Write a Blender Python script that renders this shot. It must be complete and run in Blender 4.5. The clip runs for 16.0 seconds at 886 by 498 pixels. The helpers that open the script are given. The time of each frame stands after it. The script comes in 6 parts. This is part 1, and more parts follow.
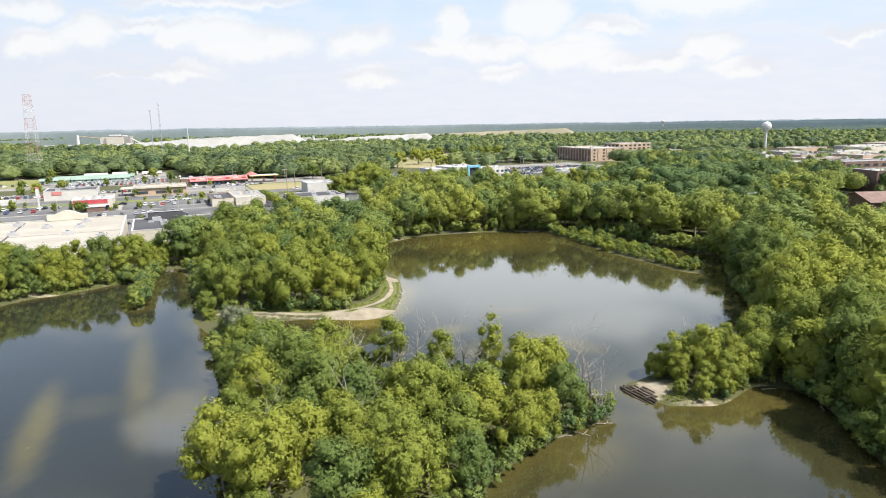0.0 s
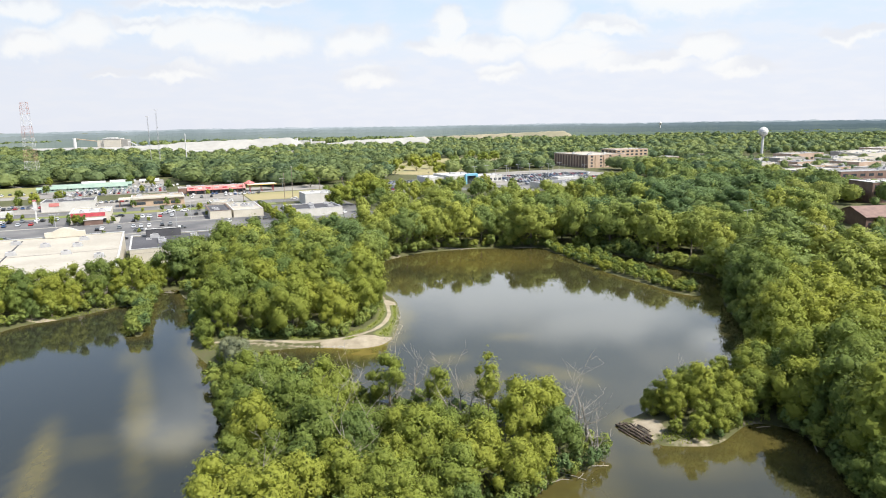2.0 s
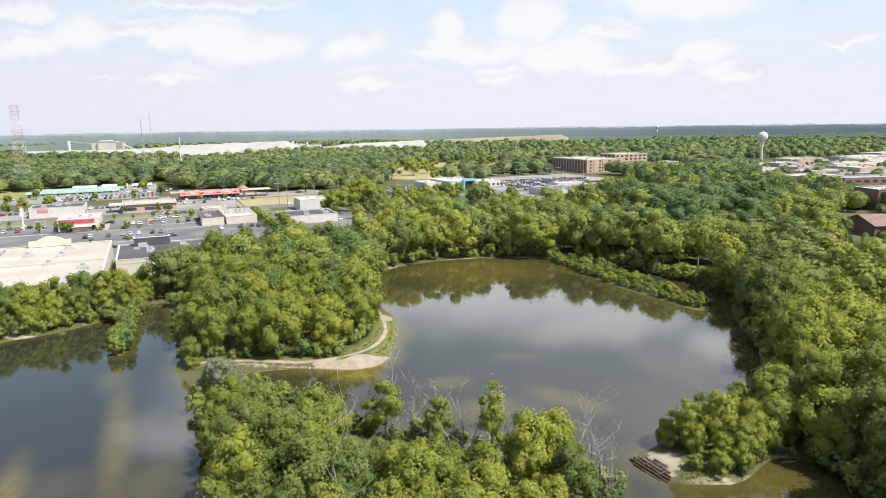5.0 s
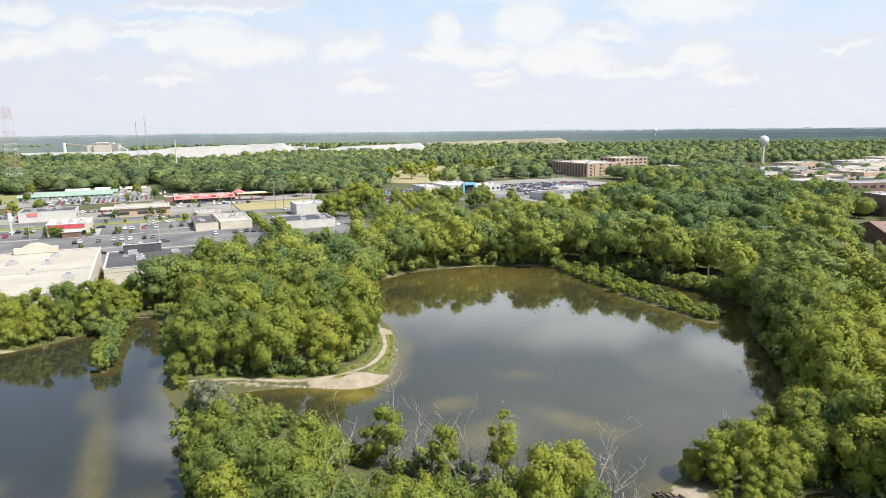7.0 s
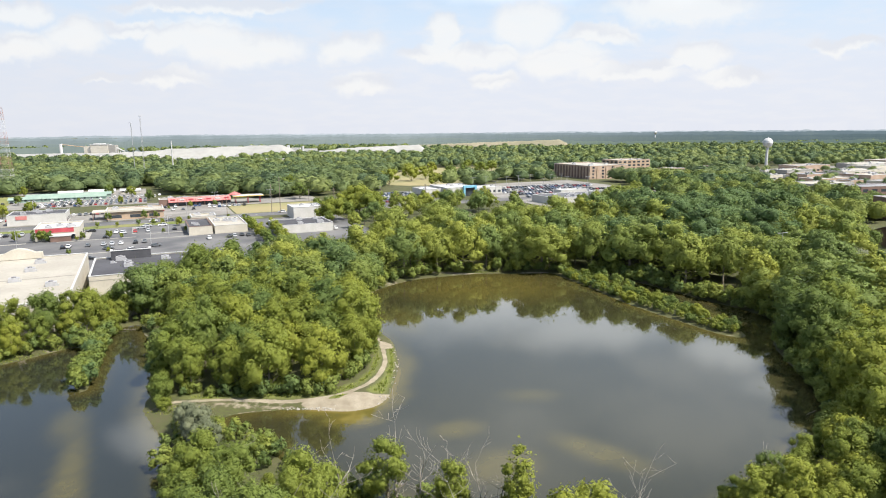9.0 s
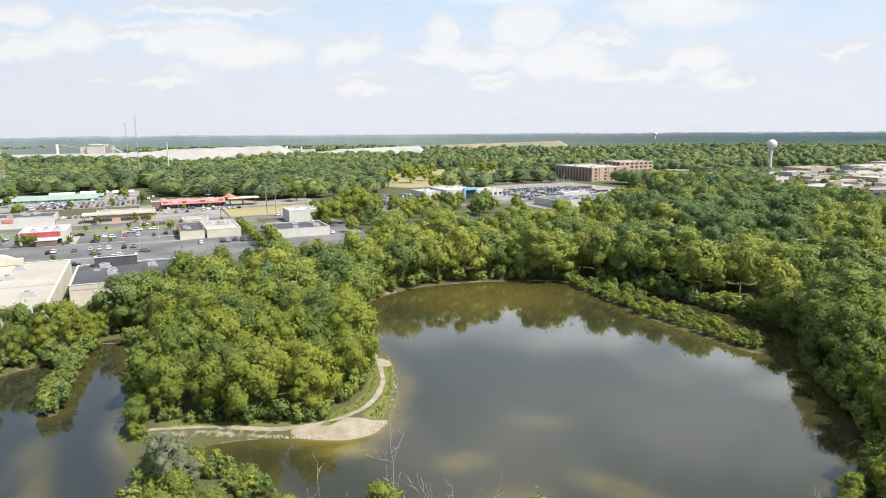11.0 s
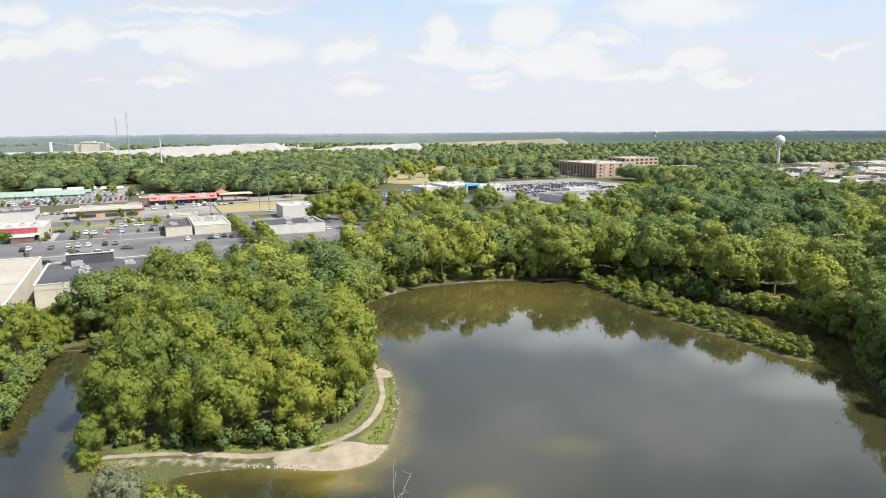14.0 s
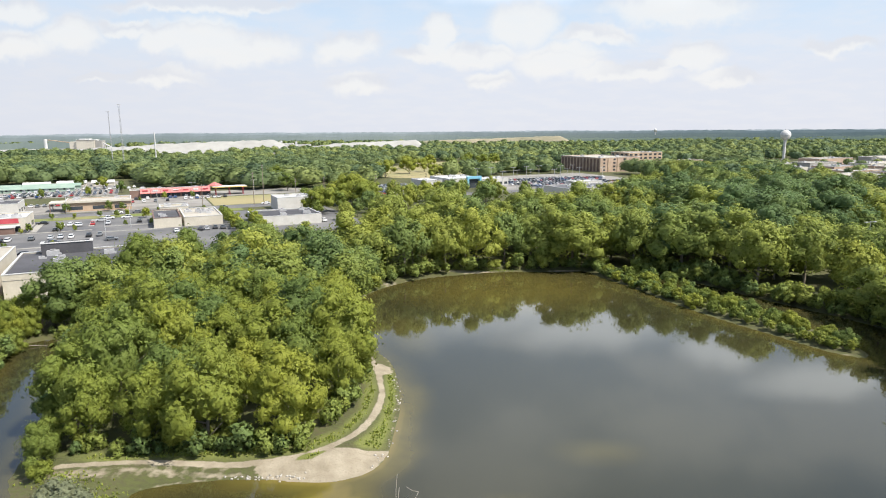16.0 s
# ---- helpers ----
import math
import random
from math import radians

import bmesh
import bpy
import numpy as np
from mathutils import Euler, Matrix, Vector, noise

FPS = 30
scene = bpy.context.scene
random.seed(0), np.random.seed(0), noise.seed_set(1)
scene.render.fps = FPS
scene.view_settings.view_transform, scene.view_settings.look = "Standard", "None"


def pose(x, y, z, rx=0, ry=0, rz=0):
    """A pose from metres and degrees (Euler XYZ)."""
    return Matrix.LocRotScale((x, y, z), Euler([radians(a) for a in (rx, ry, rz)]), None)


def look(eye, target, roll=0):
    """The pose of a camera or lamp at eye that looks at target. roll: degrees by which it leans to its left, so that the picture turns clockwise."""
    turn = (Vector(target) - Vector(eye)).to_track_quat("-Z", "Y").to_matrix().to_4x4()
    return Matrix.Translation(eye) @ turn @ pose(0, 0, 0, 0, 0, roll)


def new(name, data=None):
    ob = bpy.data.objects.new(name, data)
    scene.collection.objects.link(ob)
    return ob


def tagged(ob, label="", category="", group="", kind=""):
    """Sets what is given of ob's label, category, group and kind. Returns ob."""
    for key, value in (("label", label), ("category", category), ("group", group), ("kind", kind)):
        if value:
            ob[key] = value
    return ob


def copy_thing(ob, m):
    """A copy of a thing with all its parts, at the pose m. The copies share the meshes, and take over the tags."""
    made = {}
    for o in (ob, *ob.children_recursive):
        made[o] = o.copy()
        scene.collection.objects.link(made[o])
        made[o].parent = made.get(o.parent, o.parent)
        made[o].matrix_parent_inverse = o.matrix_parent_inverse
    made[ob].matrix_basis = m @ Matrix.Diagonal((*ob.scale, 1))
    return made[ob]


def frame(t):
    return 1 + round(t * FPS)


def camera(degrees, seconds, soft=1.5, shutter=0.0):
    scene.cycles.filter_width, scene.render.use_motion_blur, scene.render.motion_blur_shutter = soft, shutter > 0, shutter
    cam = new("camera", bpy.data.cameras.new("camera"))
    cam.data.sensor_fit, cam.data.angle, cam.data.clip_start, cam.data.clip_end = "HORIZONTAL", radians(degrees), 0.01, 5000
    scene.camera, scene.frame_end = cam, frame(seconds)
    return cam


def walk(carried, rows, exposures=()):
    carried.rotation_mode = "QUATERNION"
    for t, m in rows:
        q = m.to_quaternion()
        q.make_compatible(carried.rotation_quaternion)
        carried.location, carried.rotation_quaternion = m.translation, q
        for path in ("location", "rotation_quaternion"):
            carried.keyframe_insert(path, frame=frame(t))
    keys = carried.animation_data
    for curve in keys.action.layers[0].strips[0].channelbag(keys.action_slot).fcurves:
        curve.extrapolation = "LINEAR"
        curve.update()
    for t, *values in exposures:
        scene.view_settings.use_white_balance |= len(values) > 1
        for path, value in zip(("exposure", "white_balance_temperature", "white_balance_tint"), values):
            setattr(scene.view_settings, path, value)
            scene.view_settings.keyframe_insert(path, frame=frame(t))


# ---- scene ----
cam = camera(68.6, 16.0, soft=1.0)
PATH = [
    (0, (3.387, -10.144, 42.061), (3.308, -8.183, 41.672), -0.9),
    (0.5, (3.448, -9.884, 43.555), (3.37, -7.923, 43.168), -1.0),
    (1, (3.521, -9.98, 45.255), (3.445, -8.019, 44.869), -1.0),
    (1.5, (3.566, -9.965, 46.798), (3.492, -8.004, 46.412), -1.0),
    (2, (3.572, -9.61, 48.296), (3.5, -7.65, 47.907), -0.9),
    (2.5, (3.543, -8.98, 48.994), (3.473, -7.02, 48.603), -0.9),
    (3, (3.438, -7.929, 49.079), (3.371, -5.968, 48.689), -0.9),
    (3.5, (3.248, -6.806, 49.329), (3.183, -4.845, 48.94), -0.9),
    (4, (3.091, -5.282, 49.325), (3.027, -3.32, 48.939), -0.8),
    (6.5, (1.617, 4.155, 49.525), (1.561, 6.118, 49.15), -0.7),
    (7, (1.2, 6.236, 49.688), (1.147, 8.2, 49.315), -0.6),
    (7.5, (0.814, 8.65, 49.565), (0.762, 10.614, 49.194), -0.6),
    (8, (0.481, 11.074, 49.438), (0.43, 13.039, 49.069), -0.6),
    (8.5, (0.112, 13.281, 49.449), (0.063, 15.246, 49.081), -0.5),
    (9, (-0.212, 15.822, 49.5), (-0.261, 17.787, 49.132), -0.5),
    (11.5, (-1.53, 29.145, 49.448), (-1.575, 31.112, 49.085), -0.4),
    (12, (-1.89, 31.905, 49.459), (-1.935, 33.872, 49.098), -0.4),
    (12.5, (-2.242, 34.984, 49.05), (-2.286, 36.951, 48.688), -0.4),
    (13, (-2.699, 37.772, 47.817), (-2.741, 39.739, 47.455), -0.4),
    (13.5, (-3.073, 40.545, 46.667), (-3.114, 42.511, 46.302), -0.4),
    (14, (-3.467, 43.327, 45.381), (-3.507, 45.293, 45.014), -0.4),
    (14.5, (-3.877, 46.247, 44.021), (-3.915, 48.213, 43.653), -0.4),
    (15, (-4.301, 49.147, 42.845), (-4.337, 51.112, 42.475), -0.4),
    (15.5, (-4.668, 52.077, 41.564), (-4.705, 54.042, 41.194), -0.4),
    (16, (-5.01, 55.326, 40.082), (-5.046, 57.291, 39.714), -0.4),
]
walk(cam, [(t, look(eye, target, roll)) for t, eye, target, roll in PATH], [(0, 0.71), (4, 0.70), (7, 0.655), (13, 0.635), (16, 0.60)])

# ---- light ----
SUN_EL, SUN_AZ = radians(53), radians(114)      # azimuth clockwise from the way ahead
world = bpy.data.worlds.new("sky")
scene.world = world
world.use_nodes = True
wn, wl = world.node_tree.nodes, world.node_tree.links
wn.clear()


CLOUDS = [(-0.654, 0.125, 0.043, 0.016), (-0.571, 0.139, 0.043, 0.021), (-0.485, 0.149, 0.035, 0.010), (-0.371, 0.130, 0.055, 0.027), (-0.430, 0.134, 0.034, 0.019), (-0.300, 0.120, 0.056, 0.021),
          (-0.538, 0.075, 0.035, 0.007), (-0.439, 0.073, 0.052, 0.010), (-0.368, 0.182, 0.126, 0.009), (-0.160, 0.119, 0.040, 0.020), (-0.022, 0.135, 0.020, 0.024), (-0.038, 0.107, 0.042, 0.011),
          (0.033, 0.105, 0.050, 0.015), (0.099, 0.153, 0.041, 0.028), (0.209, 0.130, 0.050, 0.011), (0.150, 0.097, 0.055, 0.020), (0.243, 0.076, 0.067, 0.010), (0.052, 0.066, 0.027, 0.010),
          (0.357, 0.106, 0.033, 0.018), (0.313, 0.090, 0.041, 0.008), (0.401, 0.074, 0.041, 0.010), (0.328, 0.173, 0.090, 0.020), (0.570, 0.114, 0.044, 0.009), (-0.144, 0.066, 0.038, 0.011), (-0.661, 0.178, 0.047, 0.016)]
# bright banks out of view: some seen mirrored, all brightened to lift the lakes
UNSEEN_BANKS = [(-0.50, 0.50, 0.10, 0.05), (0.42, 0.35, 0.08, 0.035), (0.22, 0.32, 0.17, 0.05), (0.12, 0.26, 0.46, 0.085), (0.62, 0.30, 0.16, 0.04), (0.62, 0.40, 0.2, 0.04)]
# unseen veils, added only to lighten what the lakes reflect
UNSEEN_VEILS = [(0.22, 0.48, 0.50, 0.20), (-0.42, 0.46, 0.12, 0.06)]


def sky_world():
    out = wn.new("ShaderNodeOutputWorld")
    bg = wn.new("ShaderNodeBackground")
    bg.inputs["Strength"].default_value = 0.106
    sky = wn.new("ShaderNodeTexSky")
    sky.sky_type = "NISHITA"
    sky.sun_disc = False
    sky.sun_elevation, sky.sun_rotation = SUN_EL, SUN_AZ
    sky.air_density, sky.dust_density, sky.ozone_density = 1.0, 0.4, 2.6
    co = wn.new("ShaderNodeTexCoord")
    sep = wn.new("ShaderNodeSeparateXYZ")
    wl.new(co.outputs["Generated"], sep.inputs[0])

    def math_node(op, a, b=None):
        n = wn.new("ShaderNodeMath")
        n.operation = op
        for k, v in enumerate((a, b)):
            if v is None:
                continue
            if isinstance(v, (int, float)):
                n.inputs[k].default_value = v
            else:
                wl.new(v, n.inputs[k])
        return n.outputs[0]
    # clouds lie in a flat layer: the direction is carried up to that layer
    z = math_node("ADD", math_node("MAXIMUM", sep.outputs[2], 0.0), 0.20)
    comb = wn.new("ShaderNodeCombineXYZ")
    wl.new(math_node("DIVIDE", sep.outputs[0], z), comb.inputs[0])
    wl.new(math_node("DIVIDE", sep.outputs[1], z), comb.inputs[1])

    def noise_node(scale, detail, off):
        m = wn.new("ShaderNodeMapping")
        m.inputs["Location"].default_value = off
        wl.new(comb.outputs[0], m.inputs[0])
        n = wn.new("ShaderNodeTexNoise")
        n.inputs["Scale"].default_value = scale
        n.inputs["Detail"].default_value = detail
        n.inputs["Roughness"].default_value = 0.55
        wl.new(m.outputs[0], n.inputs["Vector"])
        return n.outputs["Fac"]

    def ramp(src, lo, hi):
        n = wn.new("ShaderNodeMapRange")
        n.interpolation_type = "SMOOTHSTEP"
        n.inputs["From Min"].default_value, n.inputs["From Max"].default_value = lo, hi
        wl.new(src, n.inputs["Value"])
        return n.outputs[0]

    def mix(fac, a, b):
        n = wn.new("ShaderNodeMix")
        n.data_type = "RGBA"
        for k, v in ((0, fac), (6, a), (7, b)):
            if isinstance(v, (int, float)):
                n.inputs[k].default_value = v
            elif isinstance(v, tuple):
                n.inputs[k].default_value = (*v, 1)
            else:
                wl.new(v, n.inputs[k])
        return n.outputs[2]
    # heaped clouds low ahead: each an oval of (across, up, half width, half height) on a plane ahead, with a ragged rim
    ahead = math_node("MAXIMUM", sep.outputs[1], 0.05)
    plane = wn.new("ShaderNodeCombineXYZ")
    wl.new(math_node("DIVIDE", sep.outputs[0], ahead), plane.inputs[0])
    wl.new(math_node("DIVIDE", sep.outputs[2], ahead), plane.inputs[1])

    def rag(scale, size):
        n = wn.new("ShaderNodeTexNoise")
        n.inputs["Scale"].default_value, n.inputs["Detail"].default_value = scale, 5
        wl.new(plane.outputs[0], n.inputs["Vector"])
        a = wn.new("ShaderNodeVectorMath")
        a.operation = "SUBTRACT"
        wl.new(n.outputs["Color"], a.inputs[0])
        a.inputs[1].default_value = (0.5, 0.5, 0.5)
        b = wn.new("ShaderNodeVectorMath")
        b.operation = "MULTIPLY"
        wl.new(a.outputs[0], b.inputs[0])
        b.inputs[1].default_value = (size * 1.3, size, 0)
        return b.outputs[0]

    def plus(a, b):
        n = wn.new("ShaderNodeVectorMath")
        wl.new(a, n.inputs[0])
        if isinstance(b, tuple):
            n.inputs[1].default_value = b
        else:
            wl.new(b, n.inputs[1])
        return n.outputs[0]

    def nearest(where, ovals):
        low_ = None
        for u, v, a, b in ovals:
            m = wn.new("ShaderNodeMapping")
            m.inputs["Scale"].default_value = (1 / a, 1 / b, 0)
            m.inputs["Location"].default_value = (-u / a, -v / b, 0)
            wl.new(where, m.inputs[0])
            q = wn.new("ShaderNodeVectorMath")
            q.operation = "LENGTH"
            wl.new(m.outputs[0], q.inputs[0])
            low_ = q.outputs["Value"] if low_ is None else math_node("MINIMUM", low_, q.outputs["Value"])
        return low_
    where = plus(plus(plane.outputs[0], rag(16, 0.050)), rag(60, 0.016))
    heap = nearest(where, CLOUDS)
    under = nearest(plus(where, (0.0, 0.016, 0)), CLOUDS)
    banks = nearest(plus(plane.outputs[0], rag(6, 0.10)), UNSEEN_BANKS)
    front = ramp(sep.outputs[1], 0.15, 0.4)
    puff = math_node("MULTIPLY", ramp(heap, 1.65, 0.85), front)
    belly = math_node("MULTIPLY", ramp(under, 1.0, 2.0), 0.8)
    # thin high cover elsewhere, raised out of view to brighten lakes and fill shade
    cover = math_node("MULTIPLY", ramp(noise_node(1.7, 9, (3.3, 0.05, 0)), 0.47, 0.62), ramp(sep.outputs[2], 0.13, 0.24))
    shade = ramp(noise_node(2.6, 6, (0.3, 2.4, 0)), 0.46, 0.70)
    haze = ramp(sep.outputs[2], 0.38, 0.06)
    clear = mix(math_node("MULTIPLY", haze, 0.94), sky.outputs[0], mix(ramp(sep.outputs[2], 0.05, 0.20), (4.75, 4.95, 5.55), (4.45, 5.25, 6.15)))
    lit = ramp(sep.outputs[2], 0.12, 0.34)
    cloud = mix(shade, mix(lit, (6.1, 6.02, 5.9), (9.6, 9.5, 9.3)), mix(lit, (4.6, 4.75, 5.1), (7.6, 7.8, 8.2)))
    def mix_value(fac, a, b):
        return math_node("ADD", math_node("MULTIPLY", fac, b - a), a)
    thin = ramp(noise_node(5.0, 6, (1.3, 4.4, 0)), 0.40, 0.66)
    c = mix(math_node("MULTIPLY", thin, math_node("MULTIPLY", ramp(sep.outputs[2], 0.24, 0.10), 0.45)), clear, (5.2, 5.25, 5.5))
    c = mix(math_node("MULTIPLY", cover, mix_value(ramp(sep.outputs[2], 0.45, 0.80), 0.30, 0.85)), c, cloud)
    c = mix(math_node("MULTIPLY", math_node("MULTIPLY", ramp(banks, 1.2, 0.3), front), 0.85), c, (9.6, 10.2, 11.0))
    # the air is greyer to the west
    c = mix(math_node("MULTIPLY", math_node("MULTIPLY", ramp(math_node("DIVIDE", sep.outputs[0], ahead), 0.15, -0.75), front), 0.20), c, (3.7, 3.85, 4.3))
    veils = nearest(plus(plane.outputs[0], rag(5, 0.14)), UNSEEN_VEILS)
    c = mix(math_node("MULTIPLY", math_node("MULTIPLY", ramp(veils, 1.3, 0.2), front), 0.34), c, (7.8, 8.5, 9.4))
    c = mix(math_node("MULTIPLY", puff, 0.70), c, mix(belly, (5.85, 5.8, 5.65), (4.55, 4.65, 5.0)))
    wl.new(c, bg.inputs[0])
    wl.new(bg.outputs[0], out.inputs[0])


sky_world()
sun_data = bpy.data.lights.new("sun", "SUN")
sun_data.energy, sun_data.angle, sun_data.color = 5.0, radians(0.53), (1.0, 0.94, 0.84)
sun = new("sun", sun_data)
sun.matrix_world = look((0, 0, 300), Vector((0, 0, 300)) - Vector((math.sin(SUN_AZ) * math.cos(SUN_EL), math.cos(SUN_AZ) * math.cos(SUN_EL), math.sin(SUN_EL))))

# ---- materials ----
MATS = {}


def make_mat(name, rough=0.8, metal=0.0):
    m = bpy.data.materials.new(name)
    m.use_nodes = True
    b = m.node_tree.nodes["Principled BSDF"]
    b.inputs["Roughness"].default_value, b.inputs["Metallic"].default_value = rough, metal
    return m, m.node_tree.nodes, m.node_tree.links, b


def mixer(n, l, fac, a, b):
    x = n.new("ShaderNodeMix")
    x.data_type = "RGBA"
    for k, v in ((0, fac), (6, a), (7, b)):
        if isinstance(v, (int, float)):
            x.inputs[k].default_value = v
        elif isinstance(v, tuple):
            x.inputs[k].default_value = (*v, 1)
        else:
            l.new(v, x.inputs[k])
    return x.outputs[2]


def noise_fac(n, l, scale, detail=4, lo=0.35, hi=0.65, stretch=(1, 1, 1)):
    g = n.new("ShaderNodeNewGeometry")
    mp = n.new("ShaderNodeMapping")
    mp.inputs["Scale"].default_value = stretch
    l.new(g.outputs["Position"], mp.inputs[0])
    t = n.new("ShaderNodeTexNoise")
    t.inputs["Scale"].default_value, t.inputs["Detail"].default_value = scale, detail
    l.new(mp.outputs[0], t.inputs["Vector"])
    r = n.new("ShaderNodeMapRange")
    r.inputs["From Min"].default_value, r.inputs["From Max"].default_value = lo, hi
    l.new(t.outputs["Fac"], r.inputs["Value"])
    return r.outputs[0]


def bumped(n, l, b, fac, strength, dist):
    u = n.new("ShaderNodeBump")
    u.inputs["Strength"].default_value, u.inputs["Distance"].default_value = strength, dist
    l.new(fac, u.inputs["Height"])
    l.new(u.outputs[0], b.inputs["Normal"])


def surface(name, a, b_, scale=0.5, rough=0.8, metal=0.0, fine=6.0, bump=0.3):
    """Two colours mixed at a coarse scale, with a fine grain and relief on top."""
    if name in MATS:
        return MATS[name]
    m, n, l, b = make_mat(name, rough, metal)
    c = mixer(n, l, noise_fac(n, l, scale), a, b_)
    f = noise_fac(n, l, fine, 6, 0.3, 0.7)
    dark = tuple(v * 0.72 for v in a)
    k = n.new("ShaderNodeMath")
    k.operation = "MULTIPLY"
    k.inputs[1].default_value = 0.35
    l.new(f, k.inputs[0])
    c = mixer(n, l, k.outputs[0], c, dark)
    l.new(c, b.inputs["Base Color"])
    if bump:
        bumped(n, l, b, f, bump, 0.05)
    MATS[name] = m
    return m


def leaf_material(name, dark, mid, light, per_object, cells=0.0):
    m, n, l, b = make_mat(name, 0.55)
    b.inputs["Specular IOR Level"].default_value = 0.12
    if per_object:
        src = n.new("ShaderNodeObjectInfo").outputs["Random"]
    else:
        at = n.new("ShaderNodeAttribute")
        at.attribute_name = "tint"
        src = at.outputs["Fac"]
    r = n.new("ShaderNodeValToRGB")
    e = r.color_ramp.elements
    e[0].position, e[0].color = 0.0, (*dark, 1)
    e[1].position, e[1].color = 1.0, (*light, 1)
    for at, tone in ((0.38, mid), (0.72, tuple(0.45 * p + 0.55 * q for p, q in zip(mid, light)))):
        e.new(at).color = (*tone, 1)
    l.new(src, r.inputs[0])
    g = n.new("ShaderNodeNewGeometry")
    hs = n.new("ShaderNodeHueSaturation")
    mr = n.new("ShaderNodeMapRange")
    mr.inputs["To Min"].default_value, mr.inputs["To Max"].default_value = 0.93, 1.07
    l.new(g.outputs["Random Per Island"], mr.inputs["Value"])
    l.new(mr.outputs[0], hs.inputs["Value"])
    l.new(r.outputs[0], hs.inputs["Color"])
    c = mixer(n, l, noise_fac(n, l, 0.30, 3, 0.66, 1.7), hs.outputs[0], light)
    l.new(c, b.inputs["Base Color"])
    tr = n.new("ShaderNodeBsdfTranslucent")
    l.new(c, tr.inputs[0])
    ms = n.new("ShaderNodeMixShader")
    ms.inputs[0].default_value = 0.33
    l.new(b.outputs[0], ms.inputs[1])
    l.new(tr.outputs[0], ms.inputs[2])
    last = ms.outputs[0]
    if cells:
        # each spray is ragged: leaves with gaps between them
        v = n.new("ShaderNodeTexVoronoi")
        v.inputs["Scale"].default_value = cells
        l.new(g.outputs["Position"], v.inputs["Vector"])
        hole = n.new("ShaderNodeMapRange")
        hole.inputs["From Min"].default_value, hole.inputs["From Max"].default_value = 0.57, 0.65
        l.new(v.outputs["Distance"], hole.inputs["Value"])
        cut = n.new("ShaderNodeMixShader")
        l.new(hole.outputs[0], cut.inputs[0])
        l.new(last, cut.inputs[1])
        l.new(n.new("ShaderNodeBsdfTransparent").outputs[0], cut.inputs[2])
        last = cut.outputs[0]
    l.new(last, n["Material Output"].inputs[0])
    return m


LEAF_DARK, LEAF_MID, LEAF_LIGHT = (0.120, 0.182, 0.070), (0.204, 0.258, 0.068), (0.312, 0.340, 0.068)
leaf_obj = leaf_material("leaves", (0.122, 0.174, 0.050), (0.190, 0.234, 0.047), (0.275, 0.300, 0.050), True, 8.0)
leaf_stuff = leaf_material("wood_leaves", LEAF_DARK, LEAF_MID, LEAF_LIGHT, False, 2.4)
# bluer leaf copy for the far belts, with distance haze put into the colour
leaf_far_haze = leaf_material("hazed_distant_leaves", (0.128, 0.184, 0.094), (0.186, 0.242, 0.100), (0.275, 0.320, 0.110), False)
leaf_mid = leaf_material("town_leaves", (0.100, 0.156, 0.062), (0.165, 0.220, 0.066), (0.265, 0.300, 0.074), False)
leaf_grey = leaf_material("grey_leaves", (0.15, 0.175, 0.100), (0.19, 0.21, 0.125), (0.24, 0.255, 0.16), True)
leaf_plum = leaf_material("plum_leaves", (0.060, 0.030, 0.040), (0.085, 0.042, 0.052), (0.120, 0.062, 0.070), True, 8.0)
bark = surface("bark", (0.16, 0.13, 0.10), (0.24, 0.21, 0.17), 1.2, 0.9, fine=9)
dead_wood = surface("dead_wood", (0.25, 0.225, 0.19), (0.38, 0.35, 0.31), 1.0, 0.9, fine=8)
asphalt = surface("asphalt", (0.098, 0.099, 0.104), (0.185, 0.182, 0.178), 0.06, 0.9, fine=1.2)
worn_asphalt = surface("worn_asphalt", (0.19, 0.18, 0.165), (0.30, 0.285, 0.26), 0.07, 0.9, fine=1.5)
field_mat = surface("dry_field", (0.31, 0.265, 0.135), (0.24, 0.23, 0.10), 0.02, 0.95, fine=1)
concrete = surface("concrete", (0.27, 0.26, 0.24), (0.36, 0.345, 0.31), 0.1, 0.85, fine=3)
cream_roof = surface("cream_roof", (0.36, 0.335, 0.285), (0.45, 0.42, 0.36), 0.09, 0.8, fine=1.2)
dark_roof = surface("dark_roof", (0.055, 0.055, 0.062), (0.09, 0.09, 0.10), 0.12, 0.85, fine=1.5)
grey_roof = surface("grey_roof", (0.20, 0.20, 0.21), (0.30, 0.30, 0.31), 0.12, 0.85, fine=1.5)
white_wall = surface("white_wall", (0.50, 0.485, 0.45), (0.57, 0.555, 0.52), 0.3, 0.7, fine=2)
cream_wall = surface("cream_wall", (0.50, 0.46, 0.38), (0.58, 0.54, 0.46), 0.2, 0.75, fine=2)
tan_wall = surface("tan_wall", (0.40, 0.29, 0.20), (0.48, 0.36, 0.26), 0.2, 0.8, fine=2)
brick_wall = surface("brick_wall", (0.40, 0.29, 0.215), (0.49, 0.37, 0.28), 0.3, 0.85, fine=4)
brown_wall = surface("brown_wall", (0.16, 0.10, 0.08), (0.23, 0.15, 0.12), 0.3, 0.85, fine=4)
red_paint = surface("red_paint", (0.42, 0.055, 0.075), (0.50, 0.09, 0.10), 0.4, 0.5, fine=2, bump=0)
pink_red = surface("faded_red", (0.50, 0.15, 0.14), (0.58, 0.23, 0.21), 0.4, 0.6, fine=2, bump=0)
